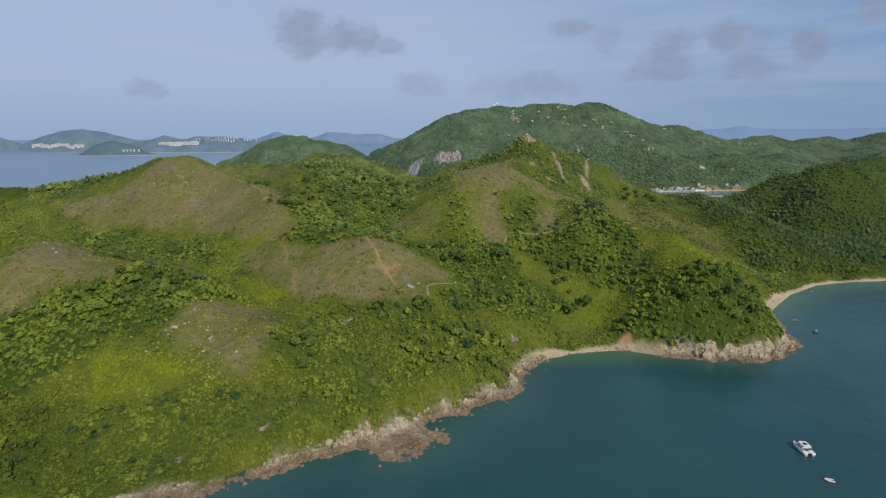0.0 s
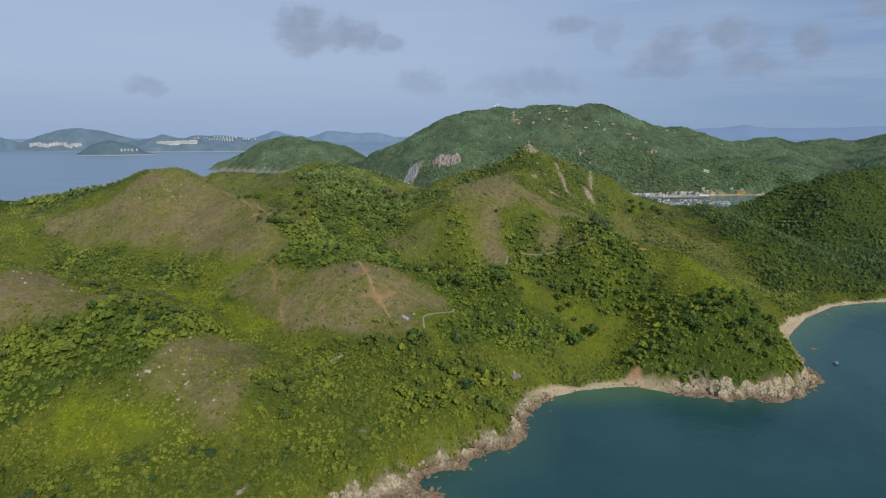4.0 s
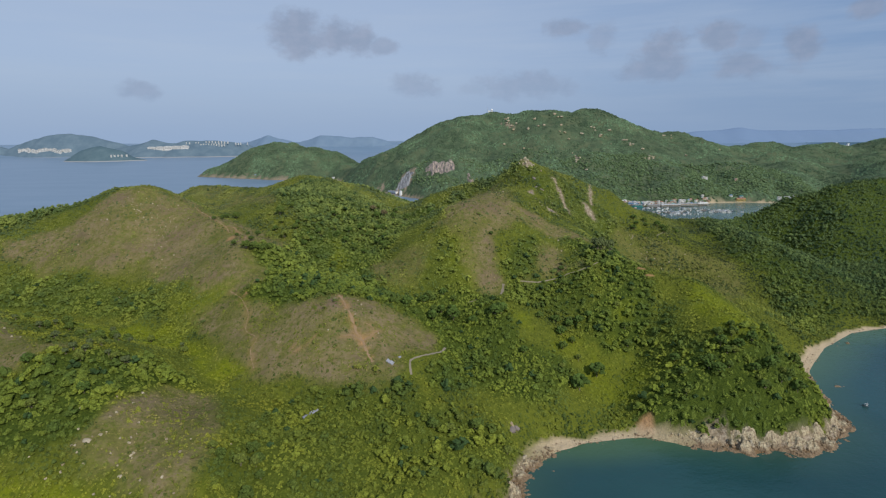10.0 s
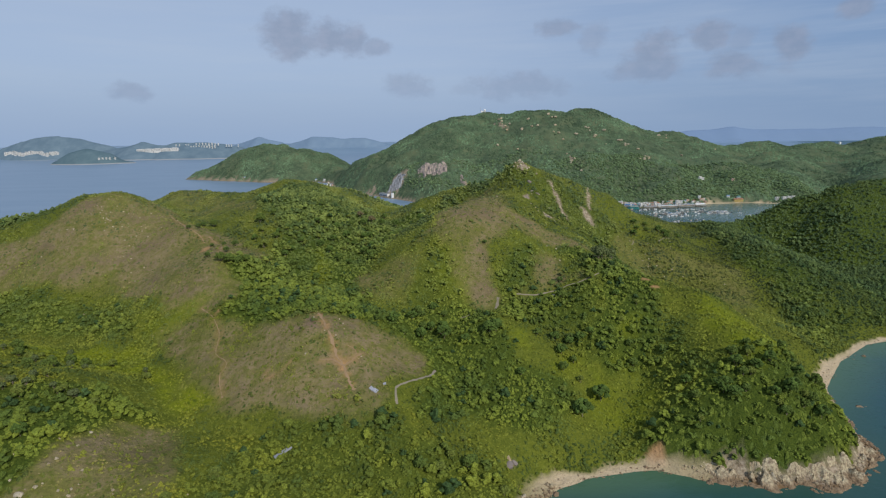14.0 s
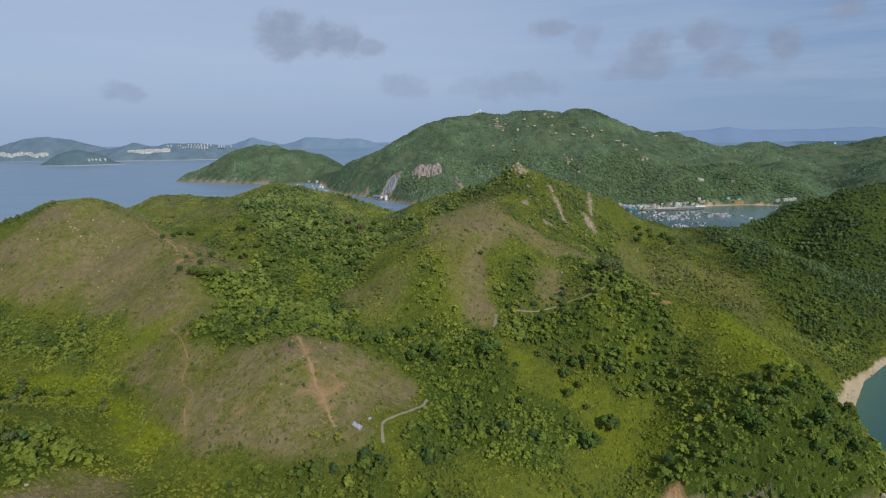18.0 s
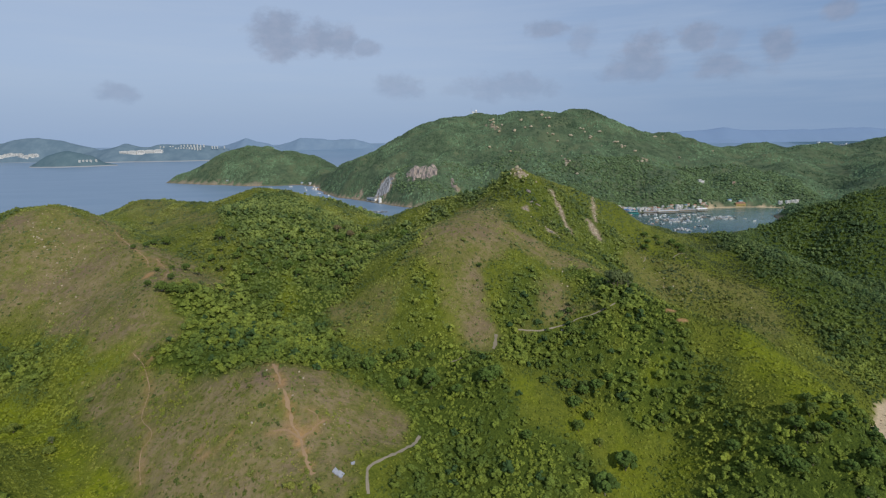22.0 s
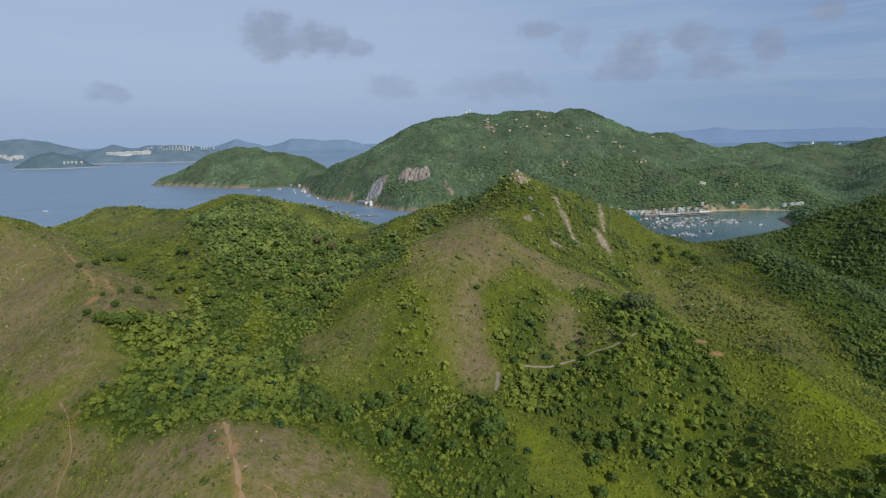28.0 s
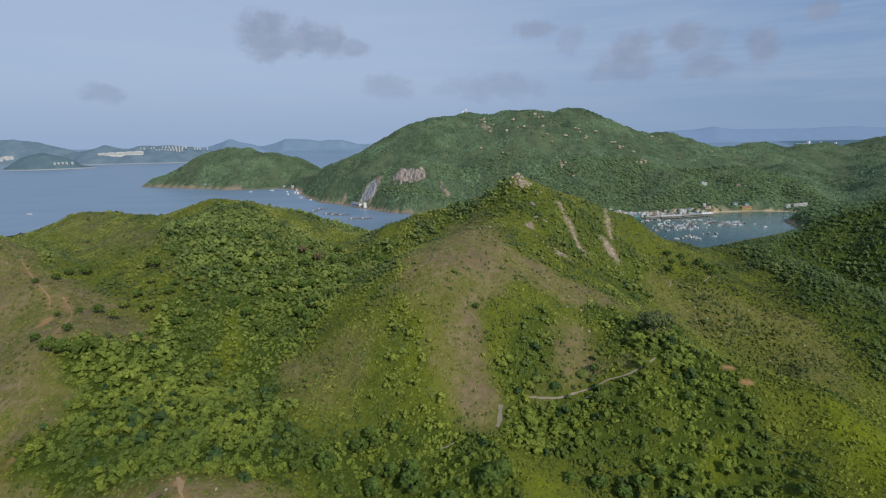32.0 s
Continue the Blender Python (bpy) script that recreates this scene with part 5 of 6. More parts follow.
# ---- footpaths ----
def smooth_line(line, step=1.2):
    pts = [Vector((*p, 0)) for p in line]
    out = []
    for i in range(len(pts) - 1):
        p0, p1, p2, p3 = pts[max(i - 1, 0)], pts[i], pts[i + 1], pts[min(i + 2, len(pts) - 1)]
        n = max(2, int((p2 - p1).length / step))
        for k in range(n):
            t = k / n
            out.append(0.5 * ((2 * p1) + (p2 - p0) * t + (2 * p0 - 5 * p1 + 4 * p2 - p3) * t * t + (3 * p1 - p0 - 3 * p2 + p3) * t ** 3))
    return out + [pts[-1]]


def footpath(name, line, wide, mat, label, lift=0.3, ragged=0.15):
    pts = smooth_line(line)
    bm = bmesh.new()
    rows = []
    for i, p in enumerate(pts):
        d = (pts[min(i + 1, len(pts) - 1)] - pts[max(i - 1, 0)]).normalized()
        side = Vector((-d.y, d.x, 0))
        wl, wr = (max(0.03, wide * (0.5 + ragged * noise.noise(Vector((p.x * 0.4, p.y * 0.4, q))))) for q in (3.0, 9.0))
        mids = [p + side * o for o in (-wl, -wl, 0, wr, wr)]
        zs = [float(height(q.x, q.y)[0]) for q in mids]
        rows.append([bm.verts.new((q.x, q.y, z + dz)) for q, z, dz in zip(mids, zs, (-0.8, lift, lift, lift, -0.8))])
    for u, v in zip(rows[:-1], rows[1:]):
        for k in range(4):
            bm.faces.new((u[k], u[k + 1], v[k + 1], v[k]))
    bmesh.ops.recalc_face_normals(bm, faces=bm.faces)
    me = bpy.data.meshes.new(name)
    bm.to_mesh(me)
    bm.free()
    me.materials.append(mat)
    return tagged(new(name, me), label, "footpath", kind="structure")


for line, wide in zip(TRAILS, (0.8, 0.22, 0.4, 0.4, 0.7, 0.3)):
    footpath("dirt_trail", line, wide, DIRT, "eroded orange dirt trail up a dry hillside", 0.05, 1.8)
for line, wide in PATHS:
    footpath("concrete_path", line, wide * 0.5, CONCRETE, "pale concrete hiking path through green scrub", 0.05, 0.45)

cover_at = lambda x, y, up=0.0: (x, y, float(height(x, y)[0]) + up)
# a crumpled cover and a stone grave terrace on the spur
for x0, y0, sx, sy, turn in ((-22, 326, 4.2, 2.2, -25), (-17, 331, 1.6, 0.9, 20), (-59, 293, 8.0, 1.9, 40)):
    ob = thing("cloth_cover", cover_at(x0, y0, 0.3), "pale grey crumpled cover spread over the grass", "cover", turn=turn)
    bm = bmesh.new()
    bmesh.ops.create_grid(bm, x_segments=10, y_segments=7, size=0.5)
    for v in bm.verts:
        v.co = Vector((v.co.x * sx, v.co.y * sy, 0))
        wx0, wy0 = x0 + v.co.x * math.cos(radians(turn)) - v.co.y * math.sin(radians(turn)), y0 + v.co.x * math.sin(radians(turn)) + v.co.y * math.cos(radians(turn))
        v.co.z = float(height(wx0, wy0)[0]) - ob.matrix_basis.translation.z + 0.5 + 0.35 * noise.noise(Vector((v.co.x, v.co.y, x0)))
    skirt = bmesh.ops.extrude_face_region(bm, geom=bm.faces[:])
    for e in skirt["geom"]:
        if isinstance(e, bmesh.types.BMVert):
            e.co.z -= 0.5
    bmesh.ops.recalc_face_normals(bm, faces=bm.faces)
    part("sheet", bm, SHEET, ob)

# rest pavilion with a teal roof
ob = thing("pavilion", cover_at(172, 476), "open hillside rest pavilion with a teal pitched roof", "pavilion", turn=25)
part("floor_slab", block((0, 0, 0.1, 5, 4, 0.6)), CONCRETE, ob)
for sx in (-2, 2):
    for sy in (-1.5, 1.5):
        part("post", block((sx, sy, 1.7, 0.22, 0.22, 2.8)), WHITE, ob)
part("roof", gable(4.6, 3.6, 3.0, 1.2, 0.6), TEAL, ob)
part("bench", block((0, 1.3, 0.85, 3.4, 0.4, 0.12), (-1.4, 1.3, 0.6, 0.15, 0.35, 0.45), (1.4, 1.3, 0.6, 0.15, 0.35, 0.45)), TIMBER, ob)


# ---- boats ----
def hull(length, beam, deep, sheer=0.25, stern=0.85, n=9):
    """A hull shell, bow towards +y, keel at z = -deep / 3."""
    bm = bmesh.new()
    rows = []
    for i in range(n):
        t = i / (n - 1)
        y0 = -length / 2 + t * length
        half = beam / 2 * (stern + (1 - stern) * min(1, t * 3)) * (1 - max(0, (t - 0.55) / 0.45) ** 2.2)
        top = deep * (0.67 + sheer * t * t)
        low = -deep / 3 * (1 - 0.7 * max(0, (t - 0.7) / 0.3))
        rows.append([bm.verts.new(v) for v in ((-half, y0, top), (-half * 0.92, y0, deep * 0.15), (-half * 0.45, y0, low), (half * 0.45, y0, low), (half * 0.92, y0, deep * 0.15), (half, y0, top))])
    for u, v in zip(rows[:-1], rows[1:]):
        for k in range(5):
            bm.faces.new((u[k], u[k + 1], v[k + 1], v[k]))
        bm.faces.new((u[5], u[0], v[0], v[5]))
    bm.faces.new(rows[0])
    bm.faces.new(rows[-1][::-1])
    bmesh.ops.remove_doubles(bm, verts=bm.verts, dist=0.002)
    bmesh.ops.recalc_face_normals(bm, faces=bm.faces)
    return bm


def shifted(bm, x, y, z):
    bmesh.ops.translate(bm, verts=bm.verts, vec=(x, y, z))
    return bm


cat = thing("catamaran", (160.5, 204, 0), "white motor catamaran with a dark-windowed cabin on calm sea", "boat", turn=-3, size=0.68)
for s in (-1, 1):
    part("hull", shifted(hull(14, 2.3, 2.6, 0.2, 0.9, 12), s * 2.35, 0, 0.2), WHITE, cat)
part("deck", block((0, -0.4, 1.75, 6.6, 11.6, 0.35), bevel=0.1), WHITE, cat)
cabin = part("cabin", block((0, 0.2, 2.75, 5.2, 6.2, 1.7), bevel=0.35), WHITE, cat)
part("windscreen", block((0, 3.28, 2.95, 4.4, 0.08, 0.8)), DARKGLASS, cabin)
for s in (-1, 1):
    part("side_window", block((s * 2.6, 0.3, 2.95, 0.08, 5.0, 0.75)), DARKGLASS, cabin)
part("hardtop", block((0, -0.9, 4.75, 5.0, 6.4, 0.22), bevel=0.08), WHITE, cat)
part("sun_roof", block((0, -0.6, 4.88, 2.6, 2.6, 0.06)), DARKGLASS, cat)
for s in (-1, 1):
    for y0 in (-3.6, 1.4):
        part("hardtop_post", block((s * 2.2, y0, 4.1, 0.16, 0.3, 1.2)), WHITE, cat)
part("flybridge_seat", block((0, -2.6, 3.9, 3.2, 0.8, 0.6), bevel=0.1), CREAM, cat)
part("console", block((0.7, 0.9, 3.95, 1.2, 0.5, 0.7), bevel=0.08), WHITE, cat)
part("cockpit_table", block((0, -4.2, 2.3, 1.6, 1.0, 0.1), (0, -4.2, 2.05, 0.2, 0.2, 0.45)), TIMBER, cat)
part("cockpit_shade", block((0, -4.6, 3.55, 4.6, 1.8, 0.08)), HULLDARK, cat)
for s in (-1, 1):
    part("transom_step", block((s * 2.35, -6.9, 0.75, 1.8, 0.9, 0.25), bevel=0.05), TIMBER, cat)
for s in (-1, 1):
    part("guard_rail", joined(tube([(s * 3.3, -5.6, 2.9), (s * 3.3, 3.4, 2.9), (s * 2.6, 6.2, 2.9)], (0.04, 0.04, 0.04), 5), *[tube([(s * 3.3, y0, 1.9), (s * 3.3, y0, 2.9)], (0.03, 0.03), 5) for y0 in (-5.5, -3, -0.5, 2, 3.4)]), STEEL, cat)

tender = thing("tender", (157, 183, 0), "small pale rubber dinghy floating behind a motor yacht", "boat", turn=70)
part("hull", joined(*[tube([(s * 0.75, -1.6, 0.3), (s * 0.75, 0.8, 0.35), (s * 0.3, 1.7, 0.5)], (0.25, 0.25, 0.2), 8) for s in (-1, 1)], tube([(-0.3, 1.7, 0.5), (0.3, 1.7, 0.5)], (0.2, 0.2), 8)), CREAM, tender)
part("floor_board", block((0, -0.2, 0.2, 1.3, 2.8, 0.1)), GREYWALL, tender)
part("outboard", block((0, -1.8, 0.6, 0.35, 0.4, 0.7), (0, -1.9, 0.1, 0.12, 0.15, 0.7), bevel=0.05), HULLDARK, tender)


def work_boat(paint, roofing, length, label):
    ob = thing("fishing_boat", (0, 0, -500), label, "boat", "harbour boats")
    part("hull", hull(length, length * 0.3, 1.9, 0.5, 0.85), paint, ob)
    part("deck", block((0, -0.5, 1.2, length * 0.24, length * 0.7, 0.1)), TIMBER, ob)
    wheel = part("wheelhouse", block((0, -length * 0.18, 2.15, length * 0.19, length * 0.28, 1.9), bevel=0.06), WHITE, ob)
    part("window_band", block((0, -length * 0.18, 2.5, length * 0.2, length * 0.25, 0.5)), DARKGLASS, wheel)
    part("awning", block((0, -length * 0.1, 3.25, length * 0.27, length * 0.6, 0.12)), roofing, ob)
    for s in (-1, 1):
        part("awning_post", block((s * length * 0.11, length * 0.16, 2.2, 0.1, 0.1, 2.1)), STEEL, ob)
    part("mast", tube([(0, -length * 0.2, 3.2), (0, -length * 0.2, 5.6)], (0.07, 0.04), 6), STEEL, ob)
    return ob


copy_thing(work_boat(HULLDARK, GREYWALL, 5.0, "small dark open fishing boat moored off a rocky headland"), pose(263, 341, 0, 0, 0, 60) @ Matrix.Scale(0.62, 4))
BOATS = [work_boat(WHITE, BLUE, 11, "white fishing boat with a blue awning moored in the harbour"), work_boat(HULLDARK, GREYWALL, 9, "dark-hulled fishing boat with a grey awning in the harbour"),
         work_boat(WHITE, WHITE, 13, "white covered ferry boat moored in the harbour"), work_boat(PINK, TEAL, 8, "reddish sampan with a teal awning in the harbour")]
random.seed(14)
FLEET = [(475, 1164, 30, 14, 12), (490, 1115, 24, 22, 22), (465, 1093, 26, 14, 9), (541, 1161, 20, 8, 4), (500, 1083, 18, 12, 10), (590, 1119, 26, 14, 24), (507, 1026, 14, 10, 4), (599, 1098, 22, 8, 7), (629, 1075, 6, 4, 1), (453, 1004, 24, 8, 7), (441, 1069, 16, 10, 4), (540, 1150, 40, 10, 6)]
for cx, cy, rx, ry, n in FLEET:
    for _ in range(round(n * 1.7)):
        copy_thing(random.choice(BOATS), pose(random.gauss(cx, rx * 0.7), random.gauss(cy, ry * 0.7), 0, 0, 0, random.uniform(0, 360)) @ Matrix.Scale(random.uniform(0.35, 0.78), 4))
for x0, y0, r0 in ((-300, 1700, 60), (-380, 1880, 20), (-440, 1930, 90), (-360, 1800, 40), (-260, 1640, 10), (-500, 1900, 70), (-900, 1500, 80), (-700, 1250, 95), (-420, 1400, 30)):
    copy_thing(BOATS[2], pose(x0, y0, 0, 0, 0, r0))


ferry = thing("ferry", (447, 1189, 0), "teal double-decked ferry moored at the village pier", "boat", turn=78)
part("hull", hull(24, 6.4, 3.2, 0.2, 0.9, 12), TEAL, ferry)
for z0, tall, long_ in ((3.3, 2.2, 19), (5.9, 2.0, 15)):
    deck_ = part("deck_house", block((0, -0.8, z0, 5.4, long_, tall), bevel=0.08), TEAL if z0 < 4 else WHITE, ferry)
    for s in (-1, 1):
        part("window_band", block((s * 2.72, -0.8, z0 + 0.2, 0.08, long_ * 0.9, 0.8)), DARKGLASS, deck_)
part("roof", block((0, -0.8, 7.1, 6.0, 16.4, 0.25), bevel=0.05), TEAL, ferry)
part("wheelhouse", block((0, 5.2, 7.9, 3.2, 2.6, 1.6), bevel=0.06), WHITE, ferry)
part("mast", tube([(0, 3.6, 7.2), (0, 3.6, 10.6)], (0.12, 0.06), 6), STEEL, ferry)


def fish_raft(nx, ny, label):
    ob = thing("fish_raft", (0, 0, -500), label, "raft", "floating fish farms")
    for i in range(nx + 1):
        part("walkway", block((i * 6 - nx * 3, 0, 0.45, 0.9, ny * 6, 0.2)), TIMBER, ob)
    for j in range(ny + 1):
        part("walkway", block((0, j * 6 - ny * 3, 0.5, nx * 6, 0.9, 0.2)), TIMBER, ob)
    for i in range(nx):
        for j in range(ny):
            if (i + j) % 2:
                part("net_cover", block((i * 6 - nx * 3 + 3, j * 6 - ny * 3 + 3, 0.42, 5, 5, 0.06)), NETTING, ob)
    for i in range(0, nx + 1, 1):
        part("float_drum", tube([(i * 6 - nx * 3, -ny * 3 + 1, 0.1), (i * 6 - nx * 3, -ny * 3 + 2.2, 0.1)], (0.35, 0.35), 8), BLUE, ob)
    hut = part("hut", block((-nx * 2, 0, 1.7, 4, 3.4, 2.2), bevel=0.05), GREYWALL, ob)
    part("hut_roof", gable(4, 3.4, 2.8, 0.8, 0.4), ROOFGREY, hut)
    return ob


RAFTS = [fish_raft(4, 2, "timber fish farm raft with a hut floating in the bay"), fish_raft(3, 3, "square fish farm raft with dark nets floating in the bay")]
for x0, y0, r0, k in ((-198, 1453, 20, 0), (-155, 1361, 30, 1), (-135, 1350, 30, 0), (-104, 1294, 15, 0), (-80, 1290, 15, 0), (-211, 1426, 50, 1), (-170, 1375, 30, 0), (480, 1105, 10, 1), (500, 1095, 10, 0), (580, 1112, 40, 0), (600, 1118, 40, 1), (460, 1010, 20, 0), (560, 1126, 25, 1), (520, 1120, 25, 1)):
    copy_thing(RAFTS[k], pose(x0, y0, 0, 0, 0, r0))


# ---- the village on the bay ----
def house(sx, sy, storeys, wall, roofing, label, pitched=False, group="village houses", name="house"):
    ob = thing(name, (0, 0, -500), label, "house", group)
    tall = storeys * 3.0
    part("wall", block((0, 0, tall / 2 - 0.5, sx, sy, tall + 1), bevel=0.05), wall, ob)
    if pitched:
        part("roof", gable(sx, sy, tall, 1.4), roofing, ob)
    else:
        part("roof", block((0, 0, tall + 0.12, sx + 0.5, sy + 0.5, 0.25)), roofing, ob)
        part("parapet", block((0, -sy / 2 - 0.1, tall + 0.6, sx + 0.4, 0.2, 0.8)), wall, ob)
    n = max(2, int(sx // 2.6))
    for k in range(storeys):
        for i in range(n):
            x0 = (i + 0.5) * sx / n - sx / 2
            part("window", block((x0, -sy / 2 - 0.04, k * 3 + 1.7, sx / n * 0.55, 0.12, 1.2)), DARKGLASS, ob)
        if k:
            part("balcony", block((0, -sy / 2 - 0.6, k * 3 + 0.1, sx * 0.8, 1.2, 0.15), (0, -sy / 2 - 1.15, k * 3 + 0.55, sx * 0.8, 0.08, 0.9)), wall, ob)
    part("door", block((sx * 0.3, -sy / 2 - 0.06, 1.0, 1.0, 0.12, 2.1)), TIMBER, ob)
    return ob


HOUSES = [house(8, 8, 3, WHITE, ROOFGREY, "three-storey white village house by the harbour"), house(9, 7, 2, CREAM, ROOFRED, "cream village house with a red tiled roof", True),
          house(7, 7, 2, PINK, ROOFGREY, "two-storey salmon village house by the harbour"), house(10, 7, 1, GREYWALL, TEAL, "low grey harbour shed with a teal roof", True), house(8, 7, 2, WHITE, BLUE, "two-storey white house with a blue sheet roof", True)]
random.seed(33)
STREET = [(425, 1246), (445, 1224), (471, 1200), (520, 1206), (584, 1220), (640, 1240)]
for (ax, ay), (bx, by), n in zip(STREET[:-1], STREET[1:], (20, 20, 26, 27, 18)):
    for k in range(n):
        t = (k + random.random()) / n
        x0, y0 = ax + t * (bx - ax), ay + t * (by - ay) + random.choice((4, 13, 24)) + random.uniform(-3, 3)
        copy_thing(HOUSES[random.choice((0, 0, 0, 1, 2, 2, 3, 4))], pose(x0, y0, max(1.2, float(height(x0, y0)[0])), 0, 0, random.uniform(-20, 20)) @ Matrix.Scale(random.uniform(0.42, 0.7), 4))
for x0, y0, k, r0 in ((674, 1355, 0, 0), (682, 1358, 0, 10), (752, 1346, 2, -10), (-330, 1800, 0, -40), (-345, 1830, 4, -40), (-325, 1815, 2, -30), (-380, 1960, 0, -20), (-355, 1900, 1, -50), (-420, 2010, 4, -10), (700, 1270, 4, 0), (720, 1262, 3, 0), (-700, 2060, 3, 20)):
    copy_thing(HOUSES[k], pose(x0, y0, max(1.0, float(height(x0, y0)[0])), 0, 0, r0) @ Matrix.Scale(0.8, 4))
FLATS = house(9, 9, 4, WHITE, ROOFGREY, "four-storey cream apartment block behind the beach", group="beach apartments", name="apartment_block")
for x0, y0, r0 in ((803, 1250, -15), (821, 1252, -10), (833, 1254, -8), (845, 1257, -8)):
    copy_thing(FLATS, pose(x0, y0, max(1.5, float(height(x0, y0)[0]) - 1), 0, 0, r0) @ Matrix.Scale(0.78, 4))
copy_thing(house(20, 10, 2, YELLOW, ROOFRED, "ochre two-storey hall with a red roof behind the beach", True), pose(716, 1256, 2.0, 0, 0, -5))


def dining_pier(x0, y0, sx, sy, turn, roofing, label):
    ob = thing("dining_pier", (x0, y0, 0), label, "pier", "harbour piers", turn=turn)
    part("deck", block((0, 0, 1.6, sx, sy, 0.35)), CONCRETE, ob)
    for i in range(int(sx // 6) + 1):
        for s in (-1, 1):
            part("pile", tube([(i * 6 - sx / 2 + 1, s * (sy / 2 - 1), -1.5), (i * 6 - sx / 2 + 1, s * (sy / 2 - 1), 5.0)], (0.25, 0.2), 6), CONCRETE, ob)
    part("roof", gable(sx - 1, sy - 1, 5.0, 1.6, 0.8), roofing, ob)
    part("railing", block((0, -sy / 2 + 0.1, 2.4, sx, 0.12, 1.1)), STEEL, ob)
    return ob


for a in ((480, 1183, 26, 12, -10, ROOFGREY, "harbour dining pier under a dark grey roof"), (520, 1190, 44, 14, 5, GREYWALL, "harbour dining pier under a weathered grey roof"), (565, 1198, 40, 14, 8, ROOFGREY, "harbour dining pier under a grey roof"), (600, 1205, 24, 12, 10, WHITE, "harbour landing pier with a white roof"), (447, 1210, 20, 12, -40, BLUE, "harbour dining pier under a blue roof")):
    dining_pier(*a)

# bare grey quarry face above the quay
m, t, sh = material("grey_quarry_scree")
pos = place(t)
chutes = t.noise(t.scaled(pos, (0.34, 0.06, 0.06)), 1.0, 5, 0.65)
c = t.mix(t.smooth(chutes, 0.38, 0.62), (0.150, 0.150, 0.155), (0.360, 0.355, 0.350))
c = t.mix(t.math("MULTIPLY", t.smooth(t.noise(pos, 0.12, 4, 0.65), 0.54, 0.64), 0.8), c, (0.120, 0.112, 0.080))
t.put(sh.inputs["Base Color"], c)
sh.inputs["Roughness"].default_value = 0.95
bumped(t, sh, chutes, 0.7, 1.6)
bm = bmesh.new()
bmesh.ops.create_grid(bm, x_segments=30, y_segments=36, size=0.5)
for v in bm.verts:
    u, f_ = v.co.x, v.co.y + 0.5
    x0 = -93 + 20 * f_ + u * (58 - 26 * f_)
    y0 = 1462 + 42 * f_ - u * 24
    rib = noise.noise(Vector((u * 11, f_ * 3, 2))) * 1.3 + noise.noise(Vector((u * 26, f_ * 9, 6))) * 0.7
    ring = math.hypot(u * 2.0, (f_ - 0.45) * 1.9) + 0.5 * noise.noise(Vector((u * 5, f_ * 5, 14)))
    v.co = Vector((x0, y0, float(height(x0, y0)[0]) + 1.8 + rib - max(0.0, ring - 0.78) * 22))
me = bpy.data.meshes.new("quarry_face")
bm.to_mesh(me)
bm.free()
me.materials.append(m)
tagged(new("quarry_face", me), "bare grey quarry face above the quay", "quarry face", kind="structure")

# streaked granite cliff on the mountain above the bay
m, t, sh = material("streaked_granite")
pos = place(t)
streaks = t.noise(t.scaled(pos, (0.30, 0.05, 0.05)), 1.0, 5, 0.65)
c = t.mix(t.smooth(streaks, 0.36, 0.62), (0.120, 0.105, 0.100), (0.400, 0.315, 0.255))
c = t.mix(t.math("MULTIPLY", t.smooth(t.noise(pos, 0.10, 4, 0.6), 0.52, 0.64), 0.85), c, (0.062, 0.090, 0.050))
t.put(sh.inputs["Base Color"], c)
sh.inputs["Roughness"].default_value = 0.9
bumped(t, sh, streaks, 0.8, 2.0)
bm = bmesh.new()
bmesh.ops.create_grid(bm, x_segments=40, y_segments=26, size=0.5)
for v in bm.verts:
    u, f_ = v.co.x, v.co.y + 0.5
    x0, y0 = 16 + u * 92 + 10 * (f_ - 0.5), 1436 + 80 * f_ - 10 * abs(u)
    rib = noise.noise(Vector((u * 13, f_ * 2.5, 3))) * 3.0 + noise.noise(Vector((u * 30, f_ * 6, 9))) * 1.4
    ring = math.hypot(u * 2.1, (f_ - 0.5) * 2.1) + 0.45 * noise.noise(Vector((u * 6, f_ * 4, 5)))
    v.co = Vector((x0, y0 - 2.0 - max(rib, -2), float(height(x0, y0)[0]) + 2.2 + rib - max(0.0, ring - 0.78) * 26))
me = bpy.data.meshes.new("cliff_face")
bm.to_mesh(me)
bm.free()
me.materials.append(m)
tagged(new("cliff_face", me), "streaked pink and grey granite cliff on a wooded mountain", "cliff face", kind="structure")

# works building on the quay
quay = thing("quay_building", (-118, 1478, 2.5), "long white works building on the quay under a quarry face", "building", turn=-50)
part("wall", block((0, 0, 3.5, 36, 12, 9), bevel=0.1), WHITE, quay)
part("roof", block((0, 0, 8.3, 37.5, 13.5, 0.6)), ROOFGREY, quay)
for i in range(7):
    part("bay_opening", block((i * 5.0 - 15.0, -6.05, 2.8, 3.4, 0.2, 4.4)), DARKGLASS, quay)
tank = thing("storage_tank", (-96, 1445, 2), "white cylindrical storage tank on the quay", "tank")
part("shell", tube([(0, 0, -1), (0, 0, 12)], (4, 4), 20), WHITE, tank)
part("lid", tube([(0, 0, 12), (0, 0, 13)], (4.1, 0.8), 20), GREYWALL, tank)
mole = [(-60, 1392), (-93, 1434), (-130, 1484), (-168, 1520)]
footpath("quay_road", mole, 6, CONCRETE, "pale concrete quay road along the water", 1.2)

